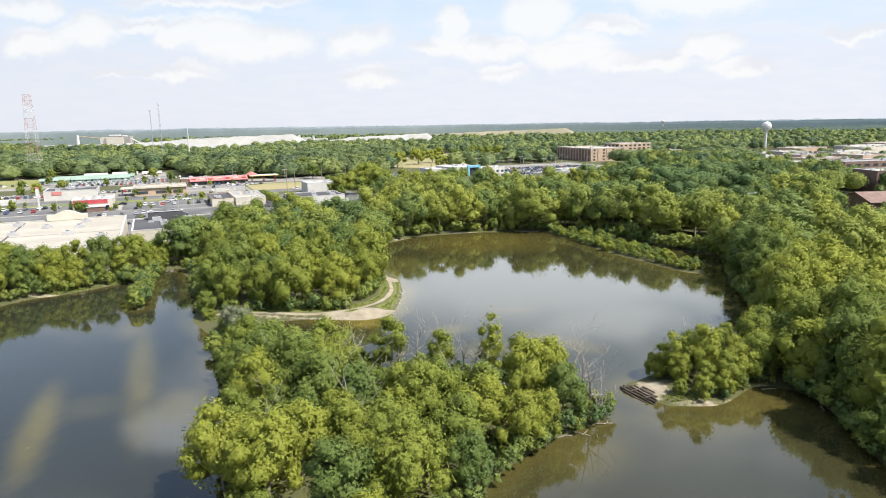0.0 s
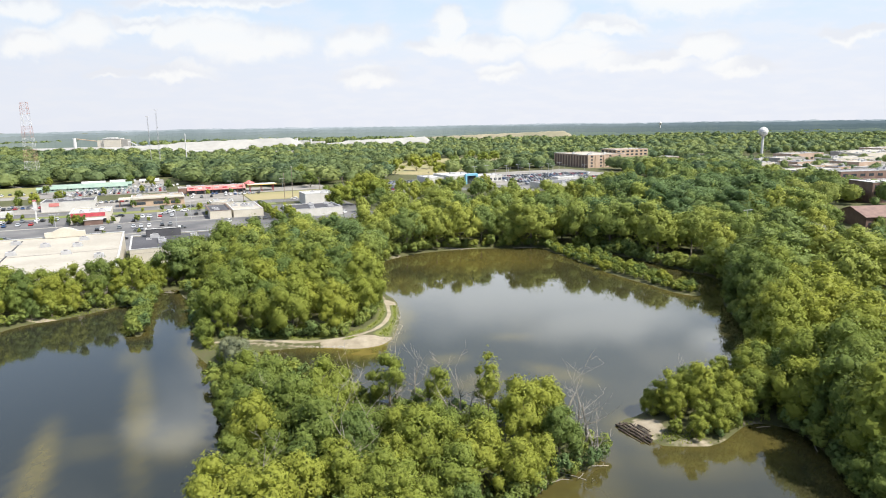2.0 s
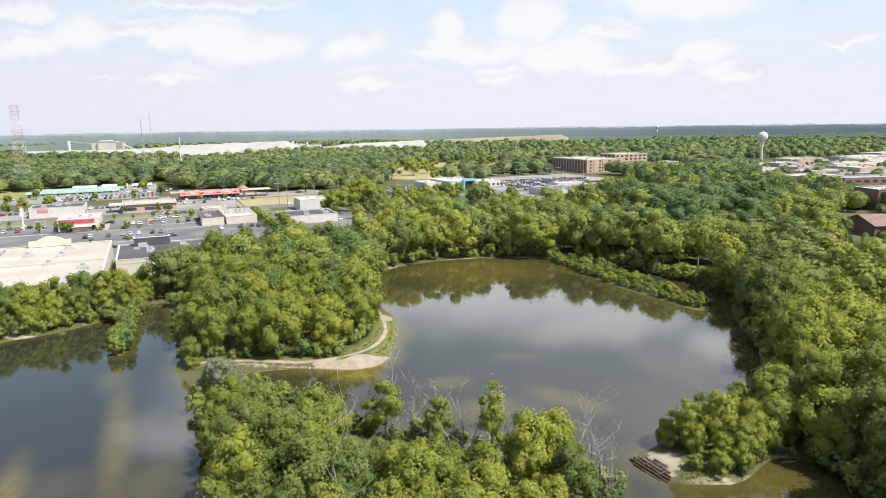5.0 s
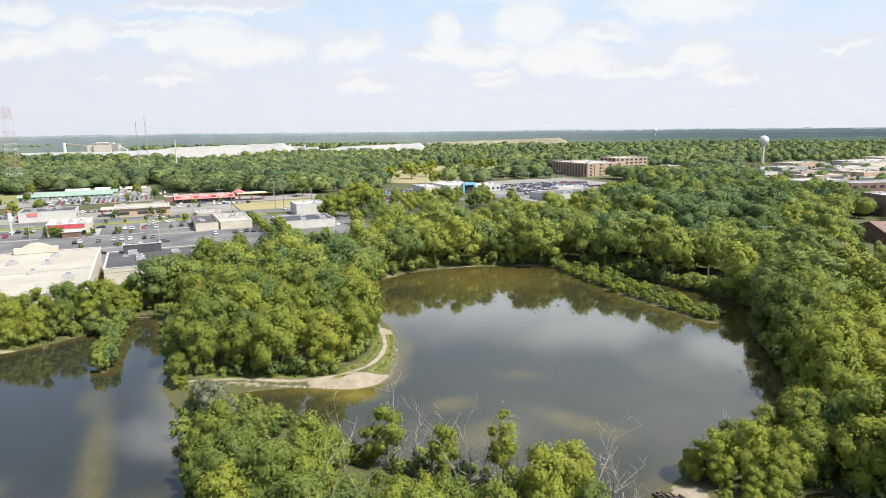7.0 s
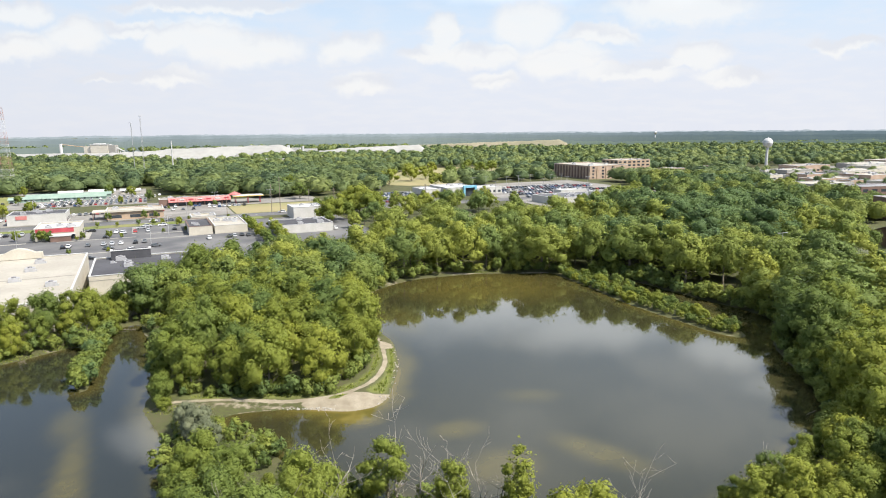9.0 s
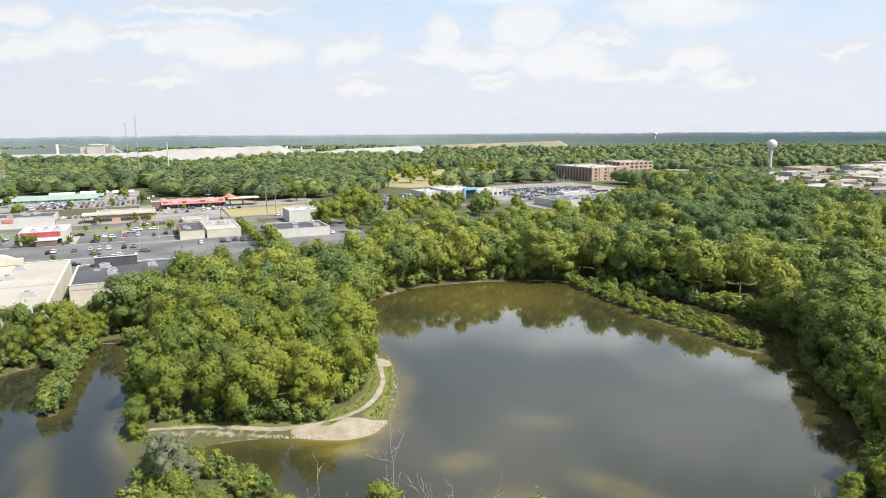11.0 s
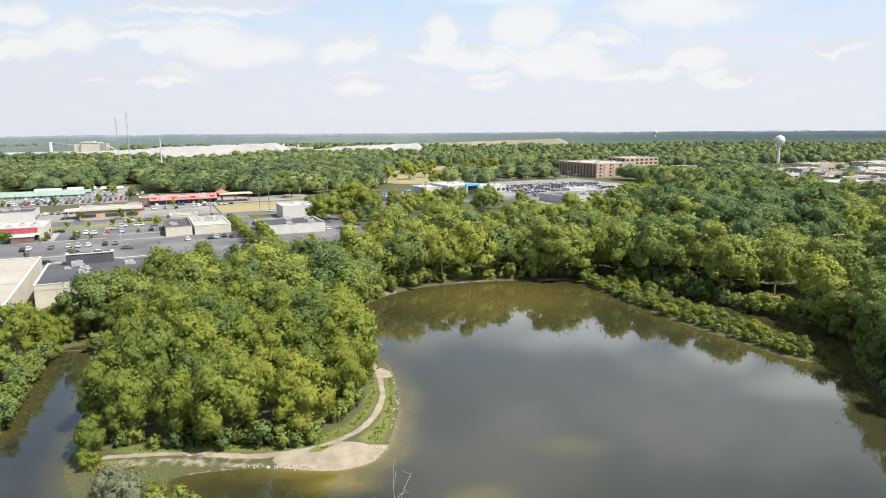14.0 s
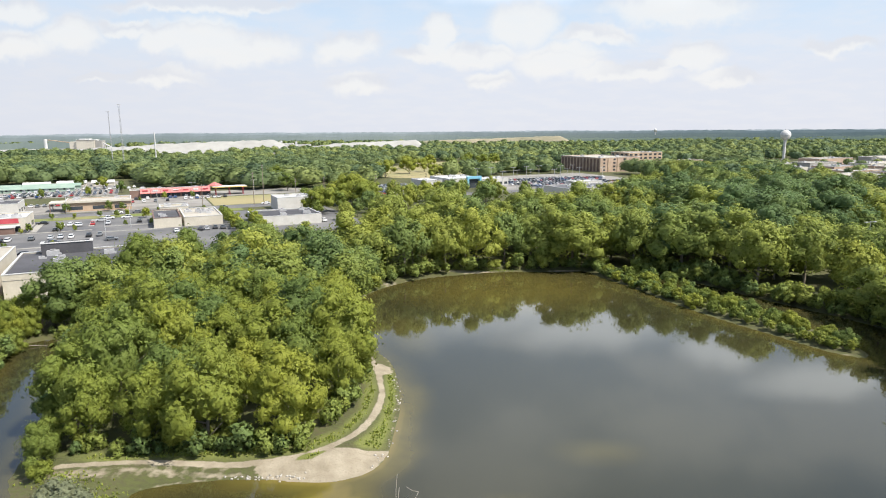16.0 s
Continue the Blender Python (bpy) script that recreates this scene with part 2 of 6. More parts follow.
yellow_paint = surface("yellow_paint", (0.60, 0.46, 0.13), (0.66, 0.52, 0.18), 0.4, 0.5, fine=2, bump=0)
green_metal = surface("green_metal", (0.23, 0.32, 0.265), (0.30, 0.38, 0.32), 0.2, 0.6, fine=2, bump=0)
blue_paint = surface("blue_paint", (0.18, 0.44, 0.60), (0.24, 0.50, 0.66), 0.4, 0.4, fine=2, bump=0)
steel = surface("galvanised_steel", (0.42, 0.42, 0.43), (0.55, 0.55, 0.56), 0.6, 0.5, 0.3, fine=3, bump=0)
white_paint = surface("white_paint", (0.52, 0.52, 0.51), (0.61, 0.605, 0.59), 0.08, 0.4, fine=0.8, bump=0)
dark_glass = surface("window_glass", (0.035, 0.045, 0.055), (0.06, 0.07, 0.08), 0.3, 0.12, fine=2, bump=0)
rock_mat = surface("rock", (0.32, 0.30, 0.26), (0.46, 0.43, 0.38), 2.0, 0.9, fine=8)
grass_mat = surface("dry_lawn", (0.26, 0.23, 0.09), (0.16, 0.19, 0.05), 0.03, 0.95, fine=2)
lawn_mat = surface("lawn", (0.15, 0.18, 0.045), (0.22, 0.21, 0.08), 0.05, 0.95, fine=2)
pile_mat = surface("limestone_pile", (0.31, 0.305, 0.285), (0.38, 0.375, 0.35), 0.01, 0.95, fine=0.1)
tyre_mat = surface("rubber", (0.02, 0.02, 0.02), (0.035, 0.035, 0.035), 2, 0.8, bump=0)
timber_pole = surface("timber_pole", (0.20, 0.16, 0.12), (0.30, 0.25, 0.20), 1.0, 0.9)


def ground_material():
    m, n, l, b = make_mat("ground", 0.95)
    at = n.new("ShaderNodeAttribute")
    at.attribute_name = "sand"
    wild = mixer(n, l, noise_fac(n, l, 0.12), (0.050, 0.055, 0.020), (0.085, 0.075, 0.036))
    wild = mixer(n, l, noise_fac(n, l, 1.7, 6), wild, (0.075, 0.085, 0.024))
    tf = n.new("ShaderNodeAttribute")
    tf.attribute_name = "turf"
    wild = mixer(n, l, tf.outputs["Fac"], wild, (0.135, 0.150, 0.036))
    sand = mixer(n, l, noise_fac(n, l, 0.5), (0.23, 0.195, 0.14), (0.32, 0.28, 0.21))
    sand = mixer(n, l, noise_fac(n, l, 4.0, 6, 0.55, 0.8), sand, (0.20, 0.165, 0.11))
    # ragged edge of the sand
    r = n.new("ShaderNodeMath")
    r.operation = "MULTIPLY_ADD"
    l.new(noise_fac(n, l, 0.9, 5, 0.2, 0.8), r.inputs[0])
    r.inputs[1].default_value = 0.5
    l.new(at.outputs["Fac"], r.inputs[2])
    q = n.new("ShaderNodeMapRange")
    q.inputs["From Min"].default_value, q.inputs["From Max"].default_value = 0.60, 0.85
    l.new(r.outputs[0], q.inputs["Value"])
    c = mixer(n, l, q.outputs[0], wild, sand)
    l.new(c, b.inputs["Base Color"])
    bumped(n, l, b, noise_fac(n, l, 3.0, 6, 0.2, 0.8), 0.5, 0.12)
    return m


def water_material():
    m, n, l, b = make_mat("lake_water", 0.035)
    b.inputs["IOR"].default_value = 1.7
    at = n.new("ShaderNodeAttribute")
    at.attribute_name = "shoal"
    deep = mixer(n, l, noise_fac(n, l, 0.02, 3), (0.032, 0.031, 0.014), (0.038, 0.036, 0.016))
    west = n.new("ShaderNodeAttribute")
    west.attribute_name = "west"
    deep = mixer(n, l, west.outputs["Fac"], deep, (0.022, 0.024, 0.016))
    r = n.new("ShaderNodeMath")
    r.operation = "MULTIPLY"
    l.new(noise_fac(n, l, 0.25, 4, -0.15, 0.55), r.inputs[0])
    l.new(at.outputs["Fac"], r.inputs[1])
    c = mixer(n, l, r.outputs[0], deep, (0.125, 0.102, 0.024))
    bar = n.new("ShaderNodeMapRange")
    bar.inputs["From Min"].default_value, bar.inputs["From Max"].default_value = 0.82, 1.1
    l.new(at.outputs["Fac"], bar.inputs["Value"])
    c = mixer(n, l, bar.outputs[0], c, (0.205, 0.158, 0.048))
    l.new(c, b.inputs["Base Color"])
    w = n.new("ShaderNodeMath")
    w.operation = "ADD"
    l.new(noise_fac(n, l, 1.6, 3, 0.0, 1.0, (1, 1.6, 1)), w.inputs[0])
    l.new(noise_fac(n, l, 0.25, 2, 0.0, 1.0), w.inputs[1])
    bumped(n, l, b, w.outputs[0], 0.10, 0.02)
    return m


ground_mat, water_mat = ground_material(), water_material()


# ---- building blocks ----
def part(name, bm, material, parent=None, label="", loc=None):
    me = bpy.data.meshes.new(name)
    bm.normal_update()
    bm.to_mesh(me)
    bm.free()
    me.materials.append(material)
    ob = new(name, me)
    if parent is not None:
        ob.parent = parent
    if loc is not None:
        ob.location = loc
    if label:
        ob["label"] = label
    return ob


def np_mesh(name, verts, faces, material, attrs=None, smooth=False, normals=None):
    """A mesh from arrays; all faces have the same number of corners."""
    verts, faces = np.asarray(verts, np.float32), np.asarray(faces, np.int32)
    k = faces.shape[1]
    me = bpy.data.meshes.new(name)
    me.vertices.add(len(verts))
    me.vertices.foreach_set("co", verts.ravel())
    me.loops.add(faces.size)
    me.loops.foreach_set("vertex_index", faces.ravel())
    me.polygons.add(len(faces))
    me.polygons.foreach_set("loop_start", np.arange(0, faces.size, k, dtype=np.int32))
    for key, val in (attrs or {}).items():
        a = me.attributes.new(key, "FLOAT", "POINT")
        a.data.foreach_set("value", np.asarray(val, np.float32))
    me.update(calc_edges=True)
    if smooth:
        me.shade_smooth()
    if normals is not None:
        me.attributes.new("custom_normal", "FLOAT_VECTOR", "POINT").data.foreach_set("vector", np.asarray(normals, np.float32).ravel())
        me.update()
    me.materials.append(material)
    return me


def box_into(bm, x0, y0, z0, x1, y1, z1):
    vs = [bm.verts.new(p) for p in ((x0, y0, z0), (x1, y0, z0), (x1, y1, z0), (x0, y1, z0), (x0, y0, z1), (x1, y0, z1), (x1, y1, z1), (x0, y1, z1))]
    for f in ((3, 2, 1, 0), (4, 5, 6, 7), (0, 1, 5, 4), (1, 2, 6, 5), (2, 3, 7, 6), (3, 0, 4, 7)):
        bm.faces.new([vs[i] for i in f])


def boxes(*bs):
    bm = bmesh.new()
    for b in bs:
        box_into(bm, *b)
    return bm


def tube_into(bm, points, radii, n=6, cap=True):
    rings = []
    for i, (p, r) in enumerate(zip(points, radii)):
        p = Vector(p)
        d = (Vector(points[min(i + 1, len(points) - 1)]) - Vector(points[max(i - 1, 0)])).normalized()
        s = d.orthogonal().normalized() if abs(d.z) < 0.95 else Vector((1, 0, 0))
        s = (s - d * s.dot(d)).normalized()
        u = d.cross(s)
        rings.append([bm.verts.new(p + (s * math.cos(a) + u * math.sin(a)) * r) for a in (2 * math.pi * k / n for k in range(n))])
    for a, b in zip(rings, rings[1:]):
        for k in range(n):
            bm.faces.new((a[k], a[(k + 1) % n], b[(k + 1) % n], b[k]))
    if cap:
        bm.faces.new(rings[0][::-1])
        bm.faces.new(rings[-1])


def root(name, x, y, z, turn=0.0, label="", category="", group=""):
    ob = new(name)
    ob.empty_display_size = 0.5
    ob.matrix_world = pose(x, y, z, 0, 0, turn)
    return tagged(ob, label, category, group)


# ---- plan of the lakes ----
MAIN_LAKE = [(-41, 121.2), (-35, 123.5), (-28.4, 124.2), (-21.7, 123.5), (-18.3, 124.0), (-15.2, 126), (-13.5, 130), (-13.1, 138), (-13.2, 146), (-14.6, 156), (-16.4, 163), (-20.2, 171),
             (-24.2, 190), (-27.3, 204), (-23, 215.7), (-13.4, 225.6), (-1, 231), (7, 233.6), (22, 233.6), (31, 234), (34, 227.5), (40, 214.5),
             (45, 200), (51, 187), (57.5, 175.5), (62, 167.5), (66, 164.6), (68.6, 167), (68, 177), (62, 190), (56, 203), (50.5, 215), (47, 226),
             (50, 230), (58, 219), (65, 207), (71, 197), (77, 188), (80, 179), (76, 169), (71, 158), (68.5, 144), (66.5, 130.5), (61.5, 120),
             (49, 106.5), (38, 97), (31, 91)]
MAIN_LAKE += [(27.6, 88.2), (29.4, 84.7), (32.3, 81.2), (37.5, 80.6), (42, 82), (48.5, 87.8), (53.5, 86.5), (55.3, 82), (55, 74), (53.5, 64), (55, 48),
              (58, 20), (50, -30), (20, -50), (-2, -20), (-3, 20), (0, 44), (4.5, 56.6), (8.1, 63), (12.8, 68.7), (15, 71), (22.4, 76), (22, 80), (15, 86),
              (4, 91), (-8, 95), (-20, 101), (-29, 108), (-38.5, 116)]
WEST_LAKE = [(-57, 123.5), (-59, 130), (-62, 136), (-67, 148), (-73, 160), (-79, 169), (-83, 175), (-86.5, 172), (-85.5, 165), (-81.2, 156), (-77.6, 147), (-74.2, 138), (-72.2, 132.8), (-73.8, 132.2), (-77.4, 139.5), (-81.8, 149.5), (-86, 155.8), (-90, 157.2), (-95.5, 150), (-100, 145.3),
             (-104, 142.6), (-107, 138.5), (-112, 128), (-122, 110), (-130, 70), (-125, 10), (-90, -40), (-40, -50), (-14, -20), (-11, 20), (-17, 42),
             (-23, 54), (-28, 64), (-31, 76), (-36, 88), (-42, 100), (-47.5, 111), (-52, 117)]


def smooth_loop(pts, steps=5):
    p = np.array(pts, float)
    a, b, c, d = np.roll(p, 1, 0), p, np.roll(p, -1, 0), np.roll(p, -2, 0)
    out = []
    for i in range(len(p)):
        for t in np.arange(steps) / steps:
            out.append(0.5 * (2 * b[i] + (c[i] - a[i]) * t + (2 * a[i] - 5 * b[i] + 4 * c[i] - d[i]) * t * t + (3 * b[i] - a[i] - 3 * c[i] + d[i]) * t ** 3))
    return np.array(out)


def open_curve(pts, steps=6):
    p = np.array(pts, float)
    p = np.vstack([2 * p[0] - p[1], p, 2 * p[-1] - p[-2]])
    out = []
    for i in range(1, len(p) - 2):
        a, b, c, d = p[i - 1:i + 3]
        for t in np.arange(steps) / steps:
            out.append(0.5 * (2 * b + (c - a) * t + (2 * a - 5 * b + 4 * c - d) * t * t + (3 * b - a - 3 * c + d) * t ** 3))
    return np.array(out + [p[-2]])


LOOPS = [smooth_loop(MAIN_LAKE), smooth_loop(WEST_LAKE)]


def seg_dist(px, py, loop, closed=True):
    best = np.full(px.shape, 1e9)
    q = np.roll(loop, -1, 0) if closed else loop[1:]
    for (ax, ay), (bx, by) in zip(loop, q):
        dx, dy = bx - ax, by - ay
        t = np.clip(((px - ax) * dx + (py - ay) * dy) / (dx * dx + dy * dy + 1e-9), 0, 1)
        best = np.minimum(best, (px - ax - t * dx) ** 2 + (py - ay - t * dy) ** 2)
    return np.sqrt(best)


def inside(px, py, loop):
    odd = np.zeros(px.shape, bool)
    for (ax, ay), (bx, by) in zip(loop, np.roll(loop, -1, 0)):
        cross = (ay > py) != (by > py)
        odd ^= cross & (px < (bx - ax) * (py - ay) / (by - ay + 1e-12) + ax)
    return odd


def shore(px, py):
    """Metres from the waterline: land positive, water negative."""
    px, py = np.asarray(px, float), np.asarray(py, float)
    d = np.minimum(*[seg_dist(px, py, lp) for lp in LOOPS])
    wet = inside(px, py, LOOPS[0]) | inside(px, py, LOOPS[1])
    return np.where(wet, -d, d)


def land_height(d):
    s = np.clip(d / 5.0, 0, 1)
    up = 0.02 + 0.85 * s * s * (3 - 2 * s)
    return np.where(d >= 0, up, np.maximum(0.22 * d, -2.5))


PATH_LINE = open_curve([(-52, 125.5), (-45, 126.4), (-38, 126.6), (-32.4, 126.6), (-29.2, 127), (-25.9, 127.6), (-22.8, 128.9), (-19.8, 131.6), (-18, 134.2), (-16.9, 137.3), (-16.2, 141.6), (-16, 147), (-16.9, 152.5), (-17.9, 157.4), (-20, 164)])
BEACH = [(-29, 125.9), (-27.5, 124.6), (-25, 123.5), (-21.6, 123.2), (-18.5, 123.8), (-15.2, 125.6), (-13.4, 129.6), (-13.4, 131), (-15.7, 130.4), (-18.1, 130.2), (-20.6, 130.2), (-24.8, 128.4), (-28.6, 127.4)]
TOP_SAND = [(-18.6, 160.4), (-17.4, 160.9), (-16.2, 159.8), (-15.5, 157.6), (-16.2, 155.9), (-17.6, 155.6), (-18.8, 157.4)]
STRIP_TURF = [(-16.5, 156.3), (-15.3, 157.1), (-14.3, 149.3), (-13.9, 146.1), (-13.9, 141.3), (-14.0, 137.4), (-14.2, 132.8), (-14.6, 131.3), (-16.8, 130.5), (-17.8, 131.4), (-16.4, 134.8), (-15.4, 139.1), (-15.2, 146.1), (-16.0, 151.6)]
LENS_TURF = [(-24.8, 127.3), (-22.5, 127.4), (-20.8, 129.5), (-23.2, 128.8)]
TURF = [(-15.4, 153.5, 0.5, 3.5, 6), (-14.6, 147, 0.5, 4, 3), (-14.6, 141, 0.6, 4, 0), (-15, 135, 0.8, 3, -10), (-15.8, 132, 1.2, 0.8, 0), (-22.8, 128.3, 1.8, 0.5, 25), (-47, 127.2, 3, 0.5, 0),
        (-40, 128.4, 9, 0.9, 0), (-29, 129.2, 5, 0.8, 5), (-21.6, 132.4, 1.0, 2.5, -40), (-18.7, 138, 0.7, 4, -16), (-17.9, 146, 0.7, 4.5, 0), (-19.2, 155, 0.8, 4, 10)]


def ground_sheet():
    def axis(lo, hi, step, far):
        mid = np.arange(lo, hi + 0.01, step)
        g = np.cumsum(step * 1.28 ** np.arange(1, 40))
        left, right = lo - g, hi + g
        return np.concatenate([[-far], left[left > -far + 50][::-1], mid, right[right < far - 50], [far]])
    xs, ys = axis(-112, 92, 1.25, 4950), axis(56, 250, 1.25, 4950)
    xs, ys = (np.unique(np.concatenate([q[(q < lo - 0.2) | (q > hi + 0.2)], np.arange(lo, hi, 0.45)])) for q, lo, hi in ((xs, -36, -12), (ys, 122, 165)))
    X, Y = np.meshgrid(xs, ys)
    near = (abs(X) < 260) & (Y > -120) & (Y < 380)
    d = np.full(X.shape, 60.0)
    d[near] = shore(X[near], Y[near])
    Z = land_height(d)
    # sand: the beach round the wooded point, the far shore's rim, the little landings
    path = seg_dist(X, Y, PATH_LINE, False)
    sand = np.clip(1 - np.abs(d - 0.3) / 0.9, 0, 1) * 0.42
    for x, y, rx, ry, k in ((-38, 124.9, 12, 0.9, 0.48), (0, 233, 18, 1.0, 0.7), (26, 234.4, 6, 0.8, 0.7), (-22, 219, 3, 3, 0.5),
                            (31.6, 86.2, 2.4, 3.0, 1.0), (38, 81.6, 5, 0.8, 0.75), (48, 88.6, 3, 0.8, 0.7), (-103, 144.2, 5, 1.2, 1.0), (-92, 154.5, 3, 0.8, 0.5), (64, 165.4, 2, 0.8, 0.6), (-49, 123.8, 6, 1.2, 0.56)):
        sand = np.maximum(sand, k * np.clip(1.5 - np.hypot((X - x) / rx, (Y - y) / ry), 0, 1))
    sand = np.where(d < 0, sand * np.clip(1 + d / 2, 0, 1), sand)
    sand = np.maximum(sand, np.clip(1.35 - path / 0.58, 0, 0.9))
    # the bare beach, and the strips of turf between path and water
    def patch(poly, soft):
        q = np.array(poly, float)
        e = seg_dist(X, Y, q)
        return np.clip(0.5 + np.where(inside(X, Y, q), e, -e) / soft, 0, 1)
    for q in (BEACH, TOP_SAND):
        sand = np.maximum(sand, patch(q, 0.9) * 0.95)
    lawn = np.maximum(patch(STRIP_TURF, 0.7), patch(LENS_TURF, 0.7))
    sand = sand * (1 - lawn)
    green = np.zeros_like(X)
    for x, y, rx, ry, tn in TURF:
        a = radians(tn)
        u, v = (X - x) * math.cos(a) + (Y - y) * math.sin(a), -(X - x) * math.sin(a) + (Y - y) * math.cos(a)
        green = np.maximum(green, np.clip(1.6 - np.hypot(u / (rx * 1.15), v / (ry * 1.15)), 0, 1))
    green = np.maximum(green, lawn)
    nx, ny = len(xs), len(ys)
    idx = np.arange(nx * ny).reshape(ny, nx)
    quads = np.stack([idx[:-1, :-1], idx[:-1, 1:], idx[1:, 1:], idx[1:, :-1]], -1).reshape(-1, 4)
    me = np_mesh("ground", np.stack([X, Y, Z], -1).reshape(-1, 3), quads, ground_mat, {"sand": sand.ravel(), "turf": green.ravel()}, True)
    return tagged(new("ground", me), "wild ground round two lakes, with sandy edges", "ground", kind="structure")


ground_sheet()


def lake_water():
    xs, ys = np.arange(-150, 101, 1.6), np.arange(-70, 251, 1.6)
    X, Y = np.meshgrid(xs, ys)
    d = shore(X, Y)
    shoal = np.clip(1 + d / 4.0, 0, 1) * 0.45
    tip = np.hypot((X + 20) / 12, (Y - 134) / 24)
    shoal = np.maximum(shoal, np.clip(1 + d / 4.2, 0, 1) ** 0.8 * np.clip(1.9 - 1.2 * tip, 0, 1) * 1.0)
    for x, y, rx, ry, turn, k in ((-58.5, 74, 3.0, 21, 26, 0.75), (-53.5, 94, 3.0, 36, 26, 0.62), (-41, 81, 7, 9, 20, 0.35), (-55, 80, 9, 6, 10, 0.22), (-67, 118, 4, 10, 26, 0.4),
                                  (-0.5, 117, 6, 4, 20, 0.5), (6, 105, 8, 6, 30, 0.5), (21.5, 109, 11, 4, -40, 0.55), (13, 131, 7, 4, 0, 0.3), (-18.5, 120.5, 7, 4, 5, 0.95), (-12.5, 128, 3, 8, -25, 0.6),
                                  (-11, 146, 2.5, 10, 0, 0.55), (8, 216, 36, 26, 0, 0.6), (45, 82, 10, 8, 0, 0.45), (36, 76, 12, 6, 0, 0.3), (-14, 178, 6, 16, 10, 0.3), (18, 68, 8, 10, -30, 0.35)):
        a = radians(turn)
        u, v = (X - x) * math.cos(a) + (Y - y) * math.sin(a), -(X - x) * math.sin(a) + (Y - y) * math.cos(a)
        shoal = np.maximum(shoal, k * np.clip(1.6 - 1.6 * np.hypot(u / rx, v / ry), 0, 1))
    nx, ny = len(xs), len(ys)
    idx = np.arange(nx * ny).reshape(ny, nx)
    quads = np.stack([idx[:-1, :-1], idx[:-1, 1:], idx[1:, 1:], idx[1:, :-1]], -1).reshape(-1, 4)
    keep = (d.ravel()[quads] < 4).any(1)
    me = np_mesh("water", np.stack([X, Y, np.zeros_like(X)], -1).reshape(-1, 3), quads[keep], water_mat, {"shoal": shoal.ravel(), "west": inside(X, Y, LOOPS[1]).ravel().astype(float)}, True)
    return tagged(new("water", me), "still brown-green lake water mirroring the sky", "water", kind="structure")


lake_water()

# ---- trees ----
def ico_arrays(level):
    bm = bmesh.new()
    bmesh.ops.create_icosphere(bm, subdivisions=level, radius=1)
    v = np.array([x.co for x in bm.verts])
    f = np.array([[x.index for x in p.verts] for p in bm.faces])
    bm.free()
    return v, f


ICO_V, ICO_F = ico_arrays(2)
FINE_V, FINE_F = ico_arrays(3)
BALL_V, BALL_F = ico_arrays(1)


def unit(v):
    return v / (np.linalg.norm(v, axis=-1, keepdims=True) + 1e-9)


def sprays(g, p, nn, leaf, bend=0.45):
    """Leaf sprays as triangles at p; they face roughly along nn."""
    n = len(p)
    face = unit(nn + g.normal(size=(n, 3)) * bend)
    a = unit(np.cross(face, g.normal(size=(n, 3))))
    b = np.cross(face, a)
    s = leaf * g.uniform(0.6, 1.4, n)[:, None]
    e = s * g.uniform(0.55, 0.95, n)[:, None]
    V = np.stack([p + a * s * 1.1, p - a * s * 0.6 + b * e, p - a * s * 0.6 - b * e], 1).reshape(-1, 3)
    return V, np.arange(n * 3).reshape(-1, 3)


